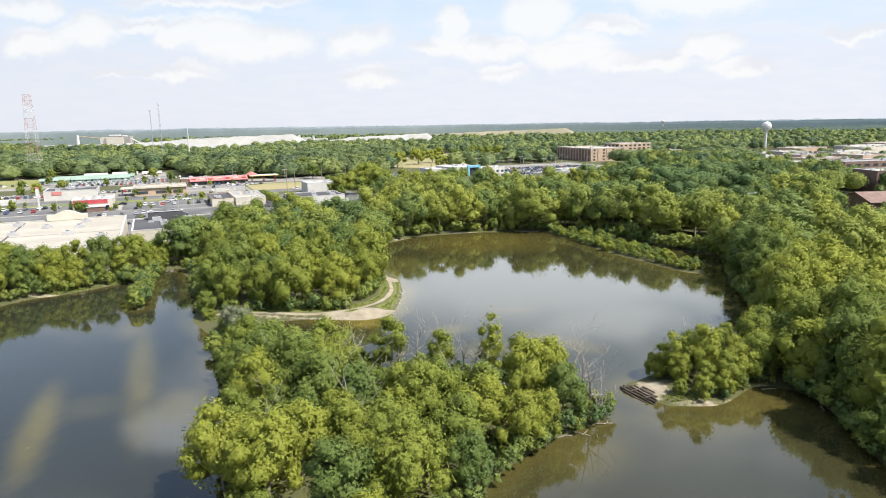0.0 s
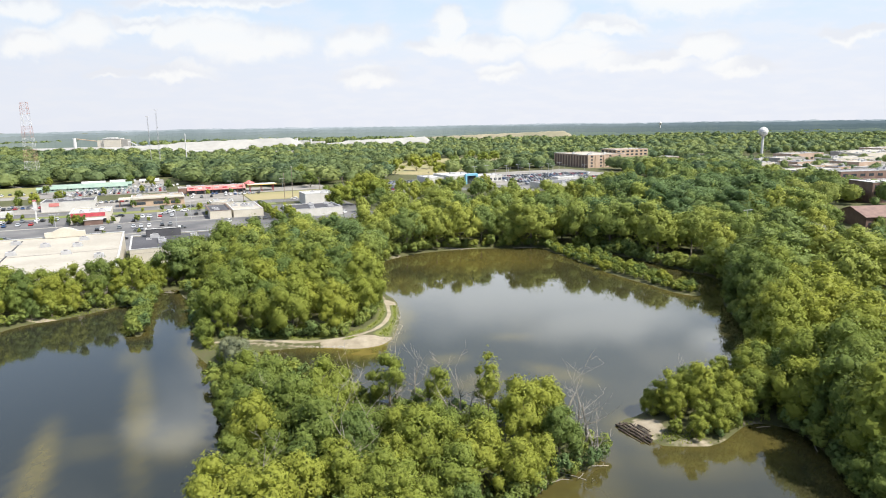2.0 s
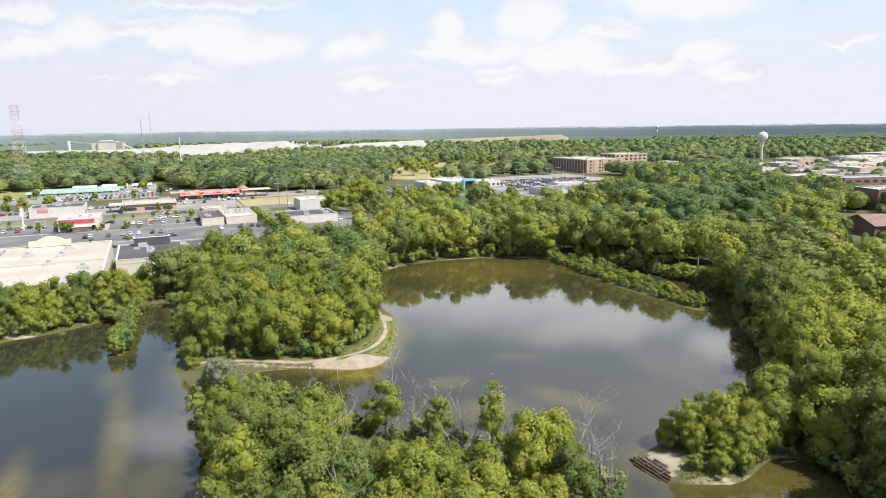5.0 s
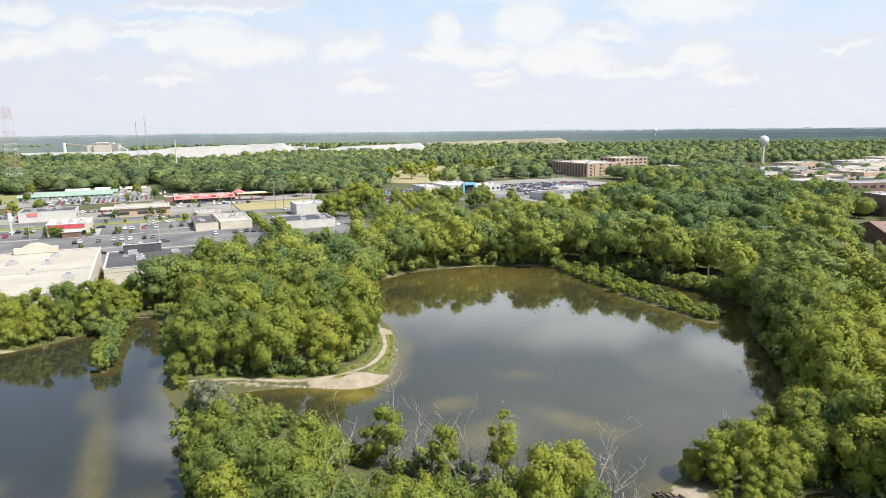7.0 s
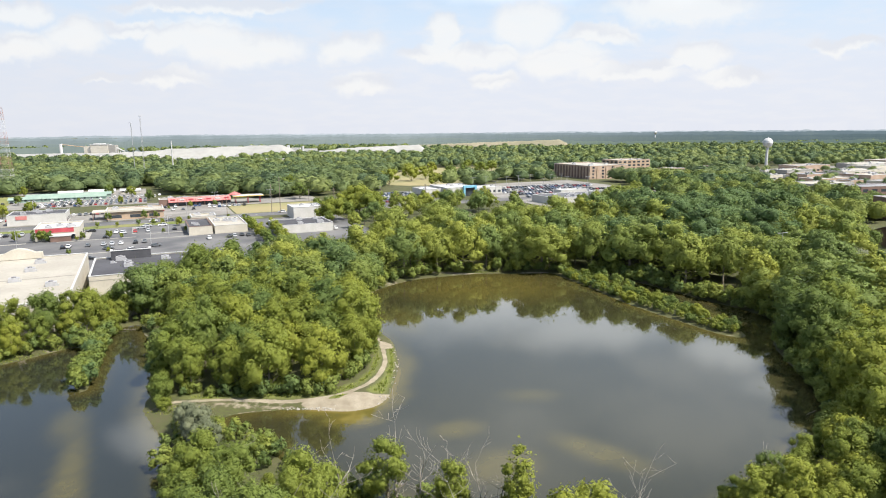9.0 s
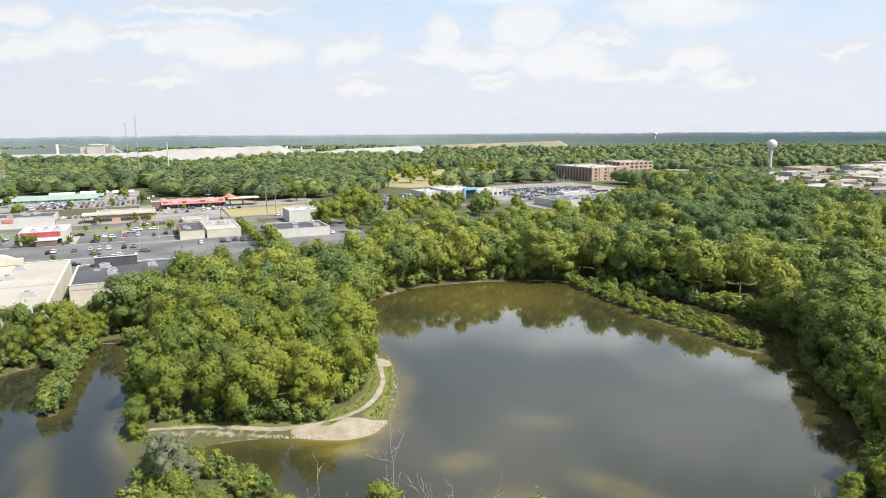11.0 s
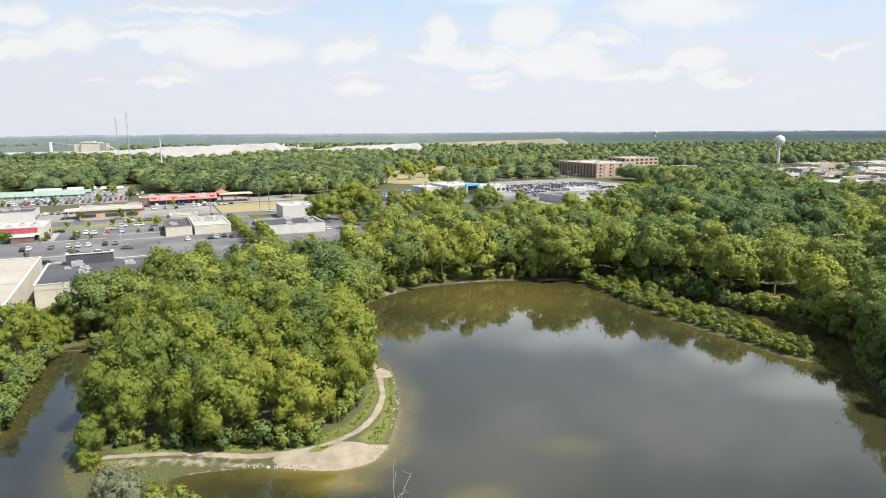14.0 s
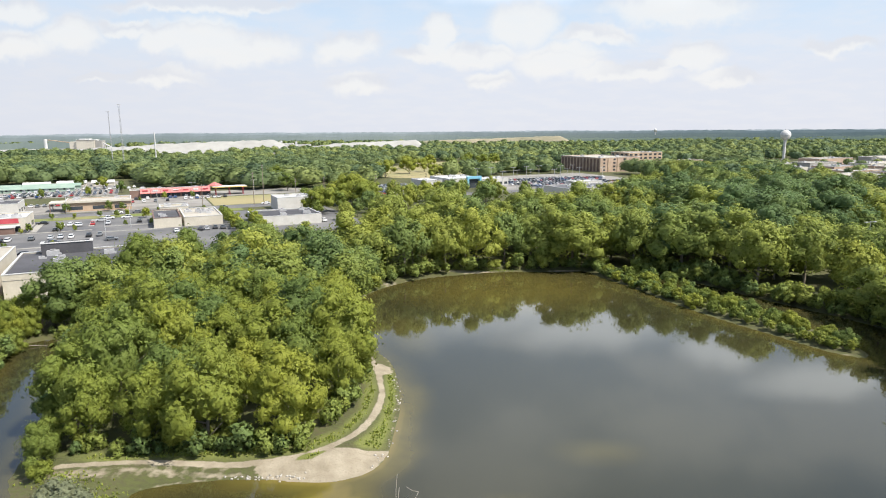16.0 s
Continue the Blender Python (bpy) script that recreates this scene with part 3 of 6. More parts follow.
def crown_arrays(seed, h, r, base, lobes, per_lobe, leaf, narrow=1.0, core=0.5, coarse=False, cover=1.75, ragged=1.0):
    """A crown of boughs, each of a few leafy clumps over a small solid heart: vertices, triangles and soft normals."""
    g = np.random.default_rng(seed)
    mid, half = 0.5 * (h + base), 0.5 * (h - base)
    boughs = max(4, lobes // 3)
    k = np.arange(boughs) + 0.5
    phi = np.arccos(1 - cover * k / boughs)
    th = k * 2.39996 + g.uniform(0, 1.0, boughs)
    w = g.uniform(0.66 - 0.22 * ragged, 0.80 + 0.10 * ragged, boughs)
    ex = r * np.sin(phi) ** narrow * (1 - 0.20 * np.cos(phi))
    B = np.stack([np.cos(th) * ex * w, np.sin(th) * ex * w, mid + np.cos(phi) * half * g.uniform(0.56, 0.86, boughs)], 1)
    out = unit(B - np.array([0, 0, mid - 0.35 * half]))
    which = np.arange(lobes) % boughs
    c = B[which] + unit(unit(g.normal(size=(lobes, 3))) + out[which] * 0.4 + np.array([0, 0, 0.1])) * r * g.uniform(0.06, 0.26, lobes)[:, None]
    rad = r * g.uniform(0.20, 0.36, lobes) * (36 / lobes) ** 0.4
    n = lobes * per_lobe
    L = np.repeat(np.arange(lobes), per_lobe)
    d = unit(unit(g.normal(size=(n, 3))) + out[which][L] * 0.5 + np.array([0, 0, 0.3]))
    p = c[L] + d * (rad[L] * g.uniform(0.62, 1.06 + 0.16 * ragged, n))[:, None] * np.array([1, 1, 1.12])
    # a share of the sprays stands loose on the crown's outer shell, between the clumps
    q = np.flatnonzero(g.random(n) < 0.30)
    dd = unit(g.normal(size=(len(q), 3)) + np.array([0, 0, 0.15]))
    flat = np.linalg.norm(dd[:, :2], axis=1)
    p[q] = np.stack([dd[:, 0] * r * flat ** (narrow - 1) * 0.86, dd[:, 1] * r * flat ** (narrow - 1) * 0.86, mid + dd[:, 2] * half * 0.86], 1) * (1 + 0.11 * g.normal(size=(len(q), 1)) * np.array([1, 1, 0.5]))
    d[q] = dd
    whole = unit((p - np.array([0, 0, mid - 0.3 * half])) / np.array([r, r, half]))
    soft = unit(0.60 * d + 0.20 * unit(p - B[which][L]) + 0.55 * whole + g.normal(size=(n, 3)) * 0.20)
    V, F = sprays(g, p, soft, leaf)
    hv = (BALL_V[None] * np.array([1, 1, 1.05]) * (rad * 0.80)[:, None, None] + c[:, None]).reshape(-1, 3)
    hf = (BALL_F[None] + (np.arange(lobes) * len(BALL_V))[:, None, None]).reshape(-1, 3)
    iv, jf = (BALL_V, BALL_F) if coarse else (ICO_V, ICO_F)
    cv = iv * np.array([r * core, r * core, half * core * 1.05]) + np.array([0, 0, mid])
    m = len(V)
    # bring the whole to the height and spread asked for
    fit = np.array([1.3 * r / np.percentile(np.hypot(p[:, 0], p[:, 1]), 97)] * 2 + [1.0])
    fit = np.minimum(fit, 1.0)
    tall = (1.02 * h - base) / (np.percentile(p[:, 2], 99.3) - base)
    for q in (V, hv, cv):
        q *= fit
        q[:, 2] = base + (q[:, 2] - base) * min(1.0, tall)
    return (np.concatenate([V, hv, cv]), np.concatenate([F, hf + m, jf + m + len(hv)]), np.concatenate([np.repeat(soft, 3, 0), np.tile(BALL_V, (lobes, 1)), iv]))


def dome_arrays(seed, h, r, base, leaves, leaf, fine=True, rough=0.09, lump=(0.07, 0.19), inner=0.92):
    """A far, full crown: a dome of rounded clumps, roughened by many leaf sprays."""
    g = np.random.default_rng(seed)
    n = 26
    k = np.arange(n) + 0.5
    phi, th = np.arccos(1 - 1.75 * k / n), k * 2.39996 + g.uniform(0, 0.7, n)
    c = np.stack([np.cos(th) * np.sin(phi), np.sin(th) * np.sin(phi), np.cos(phi)], 1)
    size = g.uniform(*lump, n)
    mid, half = 0.5 * (h + base), 0.5 * (h - base)

    def swell(d):
        q = np.clip(1 - (1 - d @ c.T) / 0.115, 0, 1)
        return 0.80 + (np.sqrt(q) * size).max(1)

    def place(d, f):
        low = np.where(d[:, 2:] < 0, 0.92, 1.0)
        return d * f[:, None] * np.concatenate([np.full((len(d), 2), r) * low, np.full((len(d), 1), half)], 1) + np.array([0, 0, mid])
    iv, jf = (FINE_V, FINE_F) if fine else (ICO_V, ICO_F)
    core = place(iv, swell(iv) * inner)

    def soft(d):
        near = c[(d @ c.T).argmax(1)]
        return unit(d * 0.75 + (d - near) * 1.5 + np.array([0, 0, 0.1]))
    d = unit(g.normal(size=(leaves * 2, 3)) + np.array([0, 0, 0.45]))
    d = d[d[:, 2] > -0.55][:leaves]
    p = place(d, swell(d) * g.uniform(1 - rough, 1 + rough, len(d)))
    nn = unit(soft(d) + g.normal(size=d.shape) * 0.14)
    V, F = sprays(g, p, nn, leaf)
    return np.concatenate([V, core]), np.concatenate([F, jf + len(V)]), np.concatenate([np.repeat(nn, 3, 0), soft(iv)])


def crown_mesh(name, material, *args, **kw):
    V, F, N = crown_arrays(*args, **kw)
    return np_mesh(name, V, F, material, normals=N)


def trunk_mesh(seed, h, base, r, thick):
    g = random.Random(seed)
    bm = bmesh.new()
    lean = Vector((g.uniform(-0.05, 0.05), g.uniform(-0.05, 0.05), 0))
    pts = [Vector((0, 0, -0.6)) + lean * t * h + Vector((g.uniform(-.1, .1), g.uniform(-.1, .1), t * h * 0.82)) for t in (0, 0.12, 0.3, 0.5, 0.75, 1)]
    tube_into(bm, pts, [thick * 1.4, thick, thick * 0.85, thick * 0.65, thick * 0.4, thick * 0.12], 7)
    for k in range(6):
        t = g.uniform(0.22, 0.7)
        i = int(t * 5)
        s = pts[i].lerp(pts[min(i + 1, 5)], t * 5 - i)
        a = k * 2.4 + g.uniform(-.4, .4)
        q = Vector((math.cos(a), math.sin(a), g.uniform(0.5, 1.1))).normalized() * r * g.uniform(0.6, 0.9)
        tube_into(bm, [s, s + q * 0.5 + Vector((0, 0, -0.1)), s + q], [thick * 0.4, thick * 0.25, thick * 0.06], 5)
    me = bpy.data.meshes.new("trunk")
    bm.normal_update()
    bm.to_mesh(me)
    bm.free()
    me.materials.append(bark)
    return me


# near tree kinds, each 10 m high before scaling: crown mesh and trunk mesh
KINDS = {}
for kind, args in {"broad": (11, 10, 3.6, 0.0, 36, 66, 0.215), "round": (23, 10, 4.1, -0.2, 39, 66, 0.225), "tall": (37, 10, 2.9, 0.2, 33, 66, 0.20),
                   "loose": (41, 10, 3.3, 1.0, 33, 56, 0.20), "bushy": (53, 10, 4.6, -0.6, 39, 62, 0.235), "wide": (67, 10, 4.4, 0.2, 39, 66, 0.225)}.items():
    KINDS[kind] = (crown_mesh("crown", leaf_obj, *args, core=0.25 if kind == "loose" else 0.50), trunk_mesh(args[0], 10, args[3], args[2], 0.20))
KINDS["column"] = (crown_mesh("crown", leaf_obj, 71, 10, 1.75, 0.8, 42, 60, 0.17, narrow=0.7), trunk_mesh(71, 10, 1, 1.1, 0.16))
KINDS["shrub"] = (crown_mesh("crown", leaf_obj, 83, 10, 7.5, -1.5, 44, 50, 0.5, core=0.55), trunk_mesh(83, 6, 0.2, 4, 0.25))
KINDS["grey"] = (crown_mesh("crown", leaf_grey, 97, 10, 4.6, 0.4, 42, 64, 0.18, core=0.36), trunk_mesh(97, 10, 1, 4, 0.2))
KINDS["plum"] = (crown_mesh("crown", leaf_plum, 57, 10, 5.0, 0.2, 36, 60, 0.24), trunk_mesh(57, 10, 1, 4, 0.2))
# lighter crowns for the same kinds among the far stores
KINDS_FAR = {k: (crown_mesh("crown", leaf_obj, 200 + i, 10, r, 0.6, 24, 30, 0.34), KINDS[k][1])
             for i, (k, r) in enumerate((("broad", 3.6), ("round", 4.1), ("tall", 2.9), ("loose", 3.3), ("bushy", 4.6), ("wide", 4.4), ("column", 1.6)))}
TREE_LABELS = {"broad": "leafy broad-crowned lakeside tree, mid green", "round": "round-crowned green tree in full leaf", "tall": "tall slender green tree in full leaf",
               "loose": "thin, loosely leaved tree with visible limbs", "bushy": "low bushy tree leafed to the ground", "wide": "wide spreading green shade tree",
               "column": "narrow columnar poplar, standing above its neighbours", "shrub": "low dense green shrub by the water", "plum": "purple-leaved plum tree in full leaf", "grey": "grey-green willow with fine silvery leaves"}
TREES = []


def ground_at(x, y):
    return float(land_height(shore(np.array([x]), np.array([y])))[0])


def tree(x, y, h, kind, wide=1.0, turn=0.0, group="", z=None):
    crown, trunk = KINDS_FAR.get(kind, KINDS[kind]) if y > 250 else KINDS[kind]
    low = kind in ("shrub", "grey") or h < 4
    name = "shrub" if low else "tree"
    ob = new(name)
    ob.empty_display_size = 0.5
    s = h / 10.0
    ob.matrix_world = Matrix.LocRotScale((x, y, (ground_at(x, y) if z is None else z)), Euler((0, 0, turn)), (s * wide, s * wide, s))
    new("trunk", trunk).parent = ob
    new("crown", crown).parent = ob
    TREES.append((x, y))
    return tagged(ob, "low leafy green bush, leafed to the ground" if low and kind not in ("shrub", "grey") else TREE_LABELS[kind], name, group)


def scatter(poly, gap, seed, margin=1.0, tries=4000, taken=None):
    """Uneven points inside a closed outline, on land, at least gap metres apart."""
    g = np.random.default_rng(seed)
    P = np.array(poly, float)
    lo, hi = P.min(0), P.max(0)
    pts = g.uniform(lo, hi, (tries, 2))
    ok = inside(pts[:, 0], pts[:, 1], P)
    pts = pts[ok]
    if margin is not None and len(pts):
        pts = pts[shore(pts[:, 0], pts[:, 1]) > margin]
    got = [] if taken is None else list(taken)
    start = len(got)
    cells = {}
    for q in got:
        cells.setdefault((int(q[0] // gap), int(q[1] // gap)), []).append(q)
    for q in pts:
        cx, cy = int(q[0] // gap), int(q[1] // gap)
        if any((q[0] - o[0]) ** 2 + (q[1] - o[1]) ** 2 < gap * gap for i in (-1, 0, 1) for j in (-1, 0, 1) for o in cells.get((cx + i, cy + j), ())):
            continue
        cells.setdefault((cx, cy), []).append(q)
        got.append(tuple(q))
    return got[start:]


def plant(points, heights, kinds, seed, group, near_shore=None, fall=None):
    g = random.Random(seed)
    for x, y in points:
        k = g.choice(kinds)
        h = g.uniform(*heights)
        if near_shore:
            d = float(shore(np.array([x]), np.array([y]))[0])
            h *= min(1.0, near_shore + d * 0.09)
        if fall and -17 < x < 11:
            h = min(h, max(2.0, 0.47 * (fall - y) + 0.6))      # lower towards that shore
        tree(x, y, h, k, g.uniform(0.9, 1.15), g.uniform(0, 6.28), group)


# the wooded neck of land between the lakes
NECK = [(-44, 108), (-41, 99), (-35, 87), (-30, 75), (-27, 63), (-22, 53), (-16, 42), (-12, 24), (-3, 22), (1, 44), (6, 57), (10, 64), (15, 70), (23, 75.5), (23, 80),
        (15, 87), (4, 92), (-8, 96), (-20, 102), (-29, 109), (-38, 112)]
tree(6.9, 86.2, 12.2, "column", 1.0, 0.3, "trees on the neck of land")
neck_points = scatter(NECK, 4.7, 5, 0.8)
neck_gap = [p for p in neck_points if inside(np.array([p[0]]), np.array([p[1]]), np.array([(-33, 113), (-13, 101), (-13, 88), (-25, 88), (-31, 96)], float))[0]]
neck_points = [p for p in neck_points if p not in neck_gap]
plant(neck_gap, (2.0, 3.4), ("bushy", "shrub", "bushy"), 8, "low bushes on the neck of land")
plant([p for p in neck_points if p[1] < 84 - 0.35 * p[0]], (7.0, 12.0), ("broad", "round", "tall", "broad", "loose", "wide"), 6, "trees on the neck of land", 0.6, 92.0)
plant([p for i, p in enumerate(neck_points) if p[1] >= 84 - 0.35 * p[0] and i % 5 < 3], (2.4, 4.6), ("bushy", "loose", "bushy", "bushy", "loose"), 7, "trees on the neck of land", 0.6, 92.0)
for x, y, h, k in ((-44, 112.5, 6, "grey"), (-41, 109, 6.8, "grey"), (-38.5, 106, 6, "grey"), (-46, 116, 3.2, "shrub"), (-41, 115.5, 2.4, "shrub"), (-54.5, 126, 5.4, "bushy"), (-56, 129.5, 4.6, "bushy"), (-53, 123.6, 2, "shrub")):
    tree(x, y, h, k, 1, x, "bushes on the narrow causeway")

# the wooded point with the sandy path
POINT = [(-53.5, 130.0), (-45, 129.6), (-38, 129.8), (-30, 129.8), (-26, 132), (-23, 136), (-21.5, 142), (-22, 150), (-24, 160), (-26, 170), (-31, 178), (-72, 177), (-66, 161), (-60.5, 148), (-56.5, 138)]
plant(scatter(POINT, 5.7, 15, 2.0), (9, 15.5), ("broad", "round", "wide", "tall", "broad"), 16, "trees on the wooded point", 0.6)

# the landing with logs and the bank east of it
LANDING = [(36, 86.5), (38, 83.5), (44, 85), (50, 90), (57, 90), (60, 100), (61.5, 111), (55, 110.5), (48, 104), (40, 97), (33, 91)]
plant(scatter(LANDING, 3.6, 25, 0.9), (5, 9.8), ("bushy", "loose", "bushy", "broad", "tall"), 26, "trees on the log landing", 0.45)
BANK = [(55, 89), (56.5, 78), (54.5, 66), (56, 48), (60, 40), (84, 40), (88, 90), (88, 130), (84, 165), (78, 165), (74, 155), (71.5, 142), (69.5, 130), (65, 118), (61, 100)]
plant(scatter(BANK, 5.8, 35, 0.6), (10.5, 16), ("broad", "round", "bushy", "loose", "wide"), 36, "trees on the east bank", 0.55)

# the strip of shore in front of the store
STRIP = [(-84, 172), (-88, 164), (-92, 159), (-97, 152), (-102, 147), (-106, 143), (-110, 138), (-120, 120), (-132, 124), (-124, 146), (-108, 156), (-98, 163), (-90, 178)]
plant(scatter(STRIP, 4.4, 45, 1.2), (7.5, 12.5), ("bushy", "loose", "broad", "bushy"), 46, "trees on the store's shore", 0.5)

for x, y, h, k in ((36.2, 88.6, 3.0, "bushy"), (35.4, 83.8, 2.4, "bushy"), (38.4, 83, 3.6, "bushy"), (42, 84.2, 4, "bushy"), (36.5, 87.5, 5, "broad"), (33.8, 91.0, 4.2, "bushy"), (45.5, 87, 3, "bushy"),
                   (35, 92.5, 5.5, "loose"), (-25, 57, 11, "wide"), (-9.8, 94, 10, "loose"), (-1.3, 90, 9, "tall"), (14.7, 83.5, 9.5, "round"), (-29.5, 84, 10, "wide"), (-36, 97, 8.5, "wide"), (-79, 179, 8, "broad"), (-83, 181, 9, "bushy"), (-87, 178, 7, "loose"), (-90, 172, 7, "bushy"), (-75, 181, 9, "round"), (-80, 186, 10, "broad"), (-87, 185, 9, "broad"), (-92, 180, 7, "bushy"), (-85.4, 167, 5, "bushy"), (-95, 188, 7, "loose"), (-77, 200, 16.5, "broad"), (-73, 194, 16, "round"), (-83, 193, 13, "broad"), (-70, 206, 16, "wide"), (-66, 228, 11, "bushy"), (-58, 241, 9.5, "round"), (-50, 243, 10, "broad")):
    tree(x, y, h, k, 1, x + y, "trees by the water")

# low bushes on the spit
SPIT = [(34, 231), (38, 220), (43, 207), (49, 194), (55, 183), (61, 172), (65, 166.5), (67.6, 168), (66, 177), (60, 189), (54, 202), (48, 215), (44, 228)]
plant(scatter(SPIT, 3.0, 55, 0.35), (1.7, 3.0), ("shrub", "bushy", "bushy", "shrub"), 56, "bushes on the spit")


def wood(name, poly, gap, heights, seed, label, detail, material, margin=1.0, tries=9000, points=None, z=0.8, trunks=True, tint=(0, 1), broad=1.0, dome=None):
    """A wood too large to count: many crowns and stems of several shapes in one mesh."""
    g = np.random.default_rng(seed)
    pts = points if points is not None else scatter(poly, gap, seed, margin, tries)
    lobes, per, leaf = detail if not dome else (0, 0, 0)

    def protos_of():
        made = []
        for s in range(6):
            r = (3.7, 4.3, 3.2, 4.6, 3.9, 3.0)[s]
            V, F, N = dome_arrays(seed * 10 + s, 10, r, (0.3, 0.0, 0.6, 0.2, 0.0, 0.5)[s], *dome) if dome else crown_arrays(seed * 10 + s, 10, r, (0.8, 0.6, 1.4, 1.0, 0.3, 1.2)[s], lobes, per, leaf, coarse=lobes < 20, ragged=0.5)
            a = np.arange(5) * 2 * math.pi / 5
            tv = np.concatenate([np.stack([np.cos(a) * q, np.sin(a) * q, np.full(5, zz)], 1) for q, zz in ((0.2, -0.8), (0.12, 4.0))])
            made.append((V, F, N, tv, np.concatenate([[[k, (k + 1) % 5, 5 + (k + 1) % 5], [k, 5 + (k + 1) % 5, 5 + k]] for k in range(5)])))
        return made
    full = protos_of()
    vs, fs, ns, ts, n, tvs, tfs, tn = [], [], [], [], 0, [], [], 0
    for x, y in pts:
        V, F, N, tv, tf = full[g.integers(6)]
        h = g.uniform(*heights) / 10
        w = h * g.uniform(0.85, 1.3) * broad
        a = g.uniform(0, 2 * math.pi)
        R = np.array([[math.cos(a) * w, -math.sin(a) * w, 0], [math.sin(a) * w, math.cos(a) * w, 0], [0, 0, h]])
        vs.append(V @ R.T + (x, y, z))
        fs.append(F + n)
        ns.append(unit(N @ R.T))
        ts.append(np.full(len(V), min(1.0, max(0.0, g.uniform(*tint) + 0.22 * math.sin(x / 31 + 1.3 * math.sin(y / 47)) * math.cos(y / 26)))))
        n += len(V)
        if trunks:
            tvs.append(tv @ R.T + (x, y, z))
            tfs.append(tf + tn)
            tn += len(tv)
    base = tagged(new(name), label, "trees", kind="stuff")
    new("crowns", np_mesh("crowns", np.concatenate(vs), np.concatenate(fs), material, {"tint": np.concatenate(ts)}, True, np.concatenate(ns))).parent = base
    if trunks:
        new("stems", np_mesh("stems", np.concatenate(tvs), np.concatenate(tfs), bark)).parent = base
    return base


MID = (36, 62, 0.235)
wood("west_wood", [(-30, 180), (-27, 190), (-30, 206), (-26, 219), (-34, 228), (-42, 238), (-60, 236), (-68, 222), (-69, 214), (-72, 203), (-82, 192), (-84, 184), (-82, 180), (-76, 176)], 7.4, (9.5, 17), 3,
     "dense green wood on the lake's west shore", MID, leaf_stuff, 3.0, broad=1.12)
wood("north_wood", [(-26, 220), (-15, 229), (-2, 234), (8, 237), (24, 237), (34, 236), (46, 233), (52, 232), (62, 222), (70, 208), (95, 240), (90, 300), (20, 305), (-16, 298), (-30, 268), (-42, 246), (-40, 236)],
     8.8, (11, 18.5), 4, "dense green wood along the lake's far shore", MID, leaf_stuff, 1.2, broad=1.15, tint=(0, 1))
# the garden before the brown-roofed hall stands open
GARDEN = [(108, 182), (128, 184), (168, 226), (200, 250), (215, 300), (165, 292), (160, 264), (138, 238), (124, 226)]
east_points = scatter([(80, 186), (86, 165), (92, 130), (92, 40), (150, 40), (178, 170), (166, 262), (158, 330), (120, 330), (92, 300), (95, 240), (74, 200)], 10.2, 7, 0.8, 14000)
wood("east_wood", None, 10.2, (9.5, 18), 7, "wide green wood east of the lake", MID, leaf_stuff, points=[p for p in east_points if not inside(np.array([p[0]]), np.array([p[1]]), np.array(GARDEN, float))[0]], tint=(0.1, 1), broad=1.3)
wood("south_east_wood", [(120, 332), (160, 330), (186, 336), (225, 335), (238, 372), (232, 400), (226, 440), (230, 520), (240, 590), (215, 570), (140, 560), (142, 430), (90, 420), (90, 304)],
     9.5, (8, 14), 8, "green wood between the lake and the town", None, leaf_mid, 1.0, 9000, trunks=False, broad=1.3, dome=(480, 0.38, False, 0.11, (0.10, 0.26), 0.88))


wood("dark_oaks", None, 9, (18.5, 21.5), 12, "tall round-crowned dark green trees above the wood", MID, leaf_stuff, points=[(88, 262), (101, 270), (116, 262), (75, 291), (95, 300), (113, 288), (128, 325), (60, 300), (84, 318), (106, 312), (140, 306)], tint=(0, 0.08), broad=1.4)
wood("garden_trees", [(112, 186), (128, 188), (140, 206), (172, 232), (210, 240), (260, 285), (250, 330), (214, 332), (216, 300), (168, 262), (150, 246), (134, 236)], 6.5, (3.4, 5.8), 9, "low trees and bushes by the brown-roofed hall", None, leaf_mid, None, 2500, trunks=False, broad=1.2, dome=(500, 0.30, False, 0.14, (0.10, 0.3), 0.85))


for x, y, h, k in ((134, 213, 7.5, "plum"), (140, 215, 6.8, "plum"), (129, 229, 9.0, "grey"), (134, 233, 8.0, "grey"), (121, 207, 5.5, "bushy")):
    tree(x, y, h, k, 1.1, x, "garden trees by the hall")


def fringe(name, poly, lo, hi, gap, heights, seed, label):
    """Bushes along a stretch of waterline."""
    pts = np.array(scatter(poly, gap, seed, lo, 12000))
    d = shore(pts[:, 0], pts[:, 1])
    return wood(name, None, gap, heights, seed, label, (15, 34, 0.62), leaf_stuff, points=pts[d < hi], trunks=False, z=0.25, tint=(0.1, 0.8))


fringe("north_shore_bushes", [(-33, 200), (-20, 200), (-8, 224), (20, 232), (52, 228), (60, 214), (72, 194), (84, 178), (90, 196), (60, 240), (10, 246), (-30, 232)], 1.0, 5.0, 2.2, (2.0, 5.5), 61, "green bushes along the far shore")
fringe("east_shore_bushes", [(62, 120), (72, 158), (82, 178), (90, 170), (80, 130), (64, 100), (57, 60), (52, 60), (54, 90), (58, 118)], -0.6, 4.0, 1.8, (2.0, 4.5), 62, "green bushes along the east bank")
fringe("west_shore_bushes", [(-53, 128.0), (-26, 129.0), (-20.8, 136), (-19.6, 146), (-22, 168), (-27, 196), (-32, 206), (-30, 160), (-28, 138), (-40, 134), (-52, 134)], 2.6, 9.0, 1.5, (1.8, 4.6), 63, "low green bushes along the path")
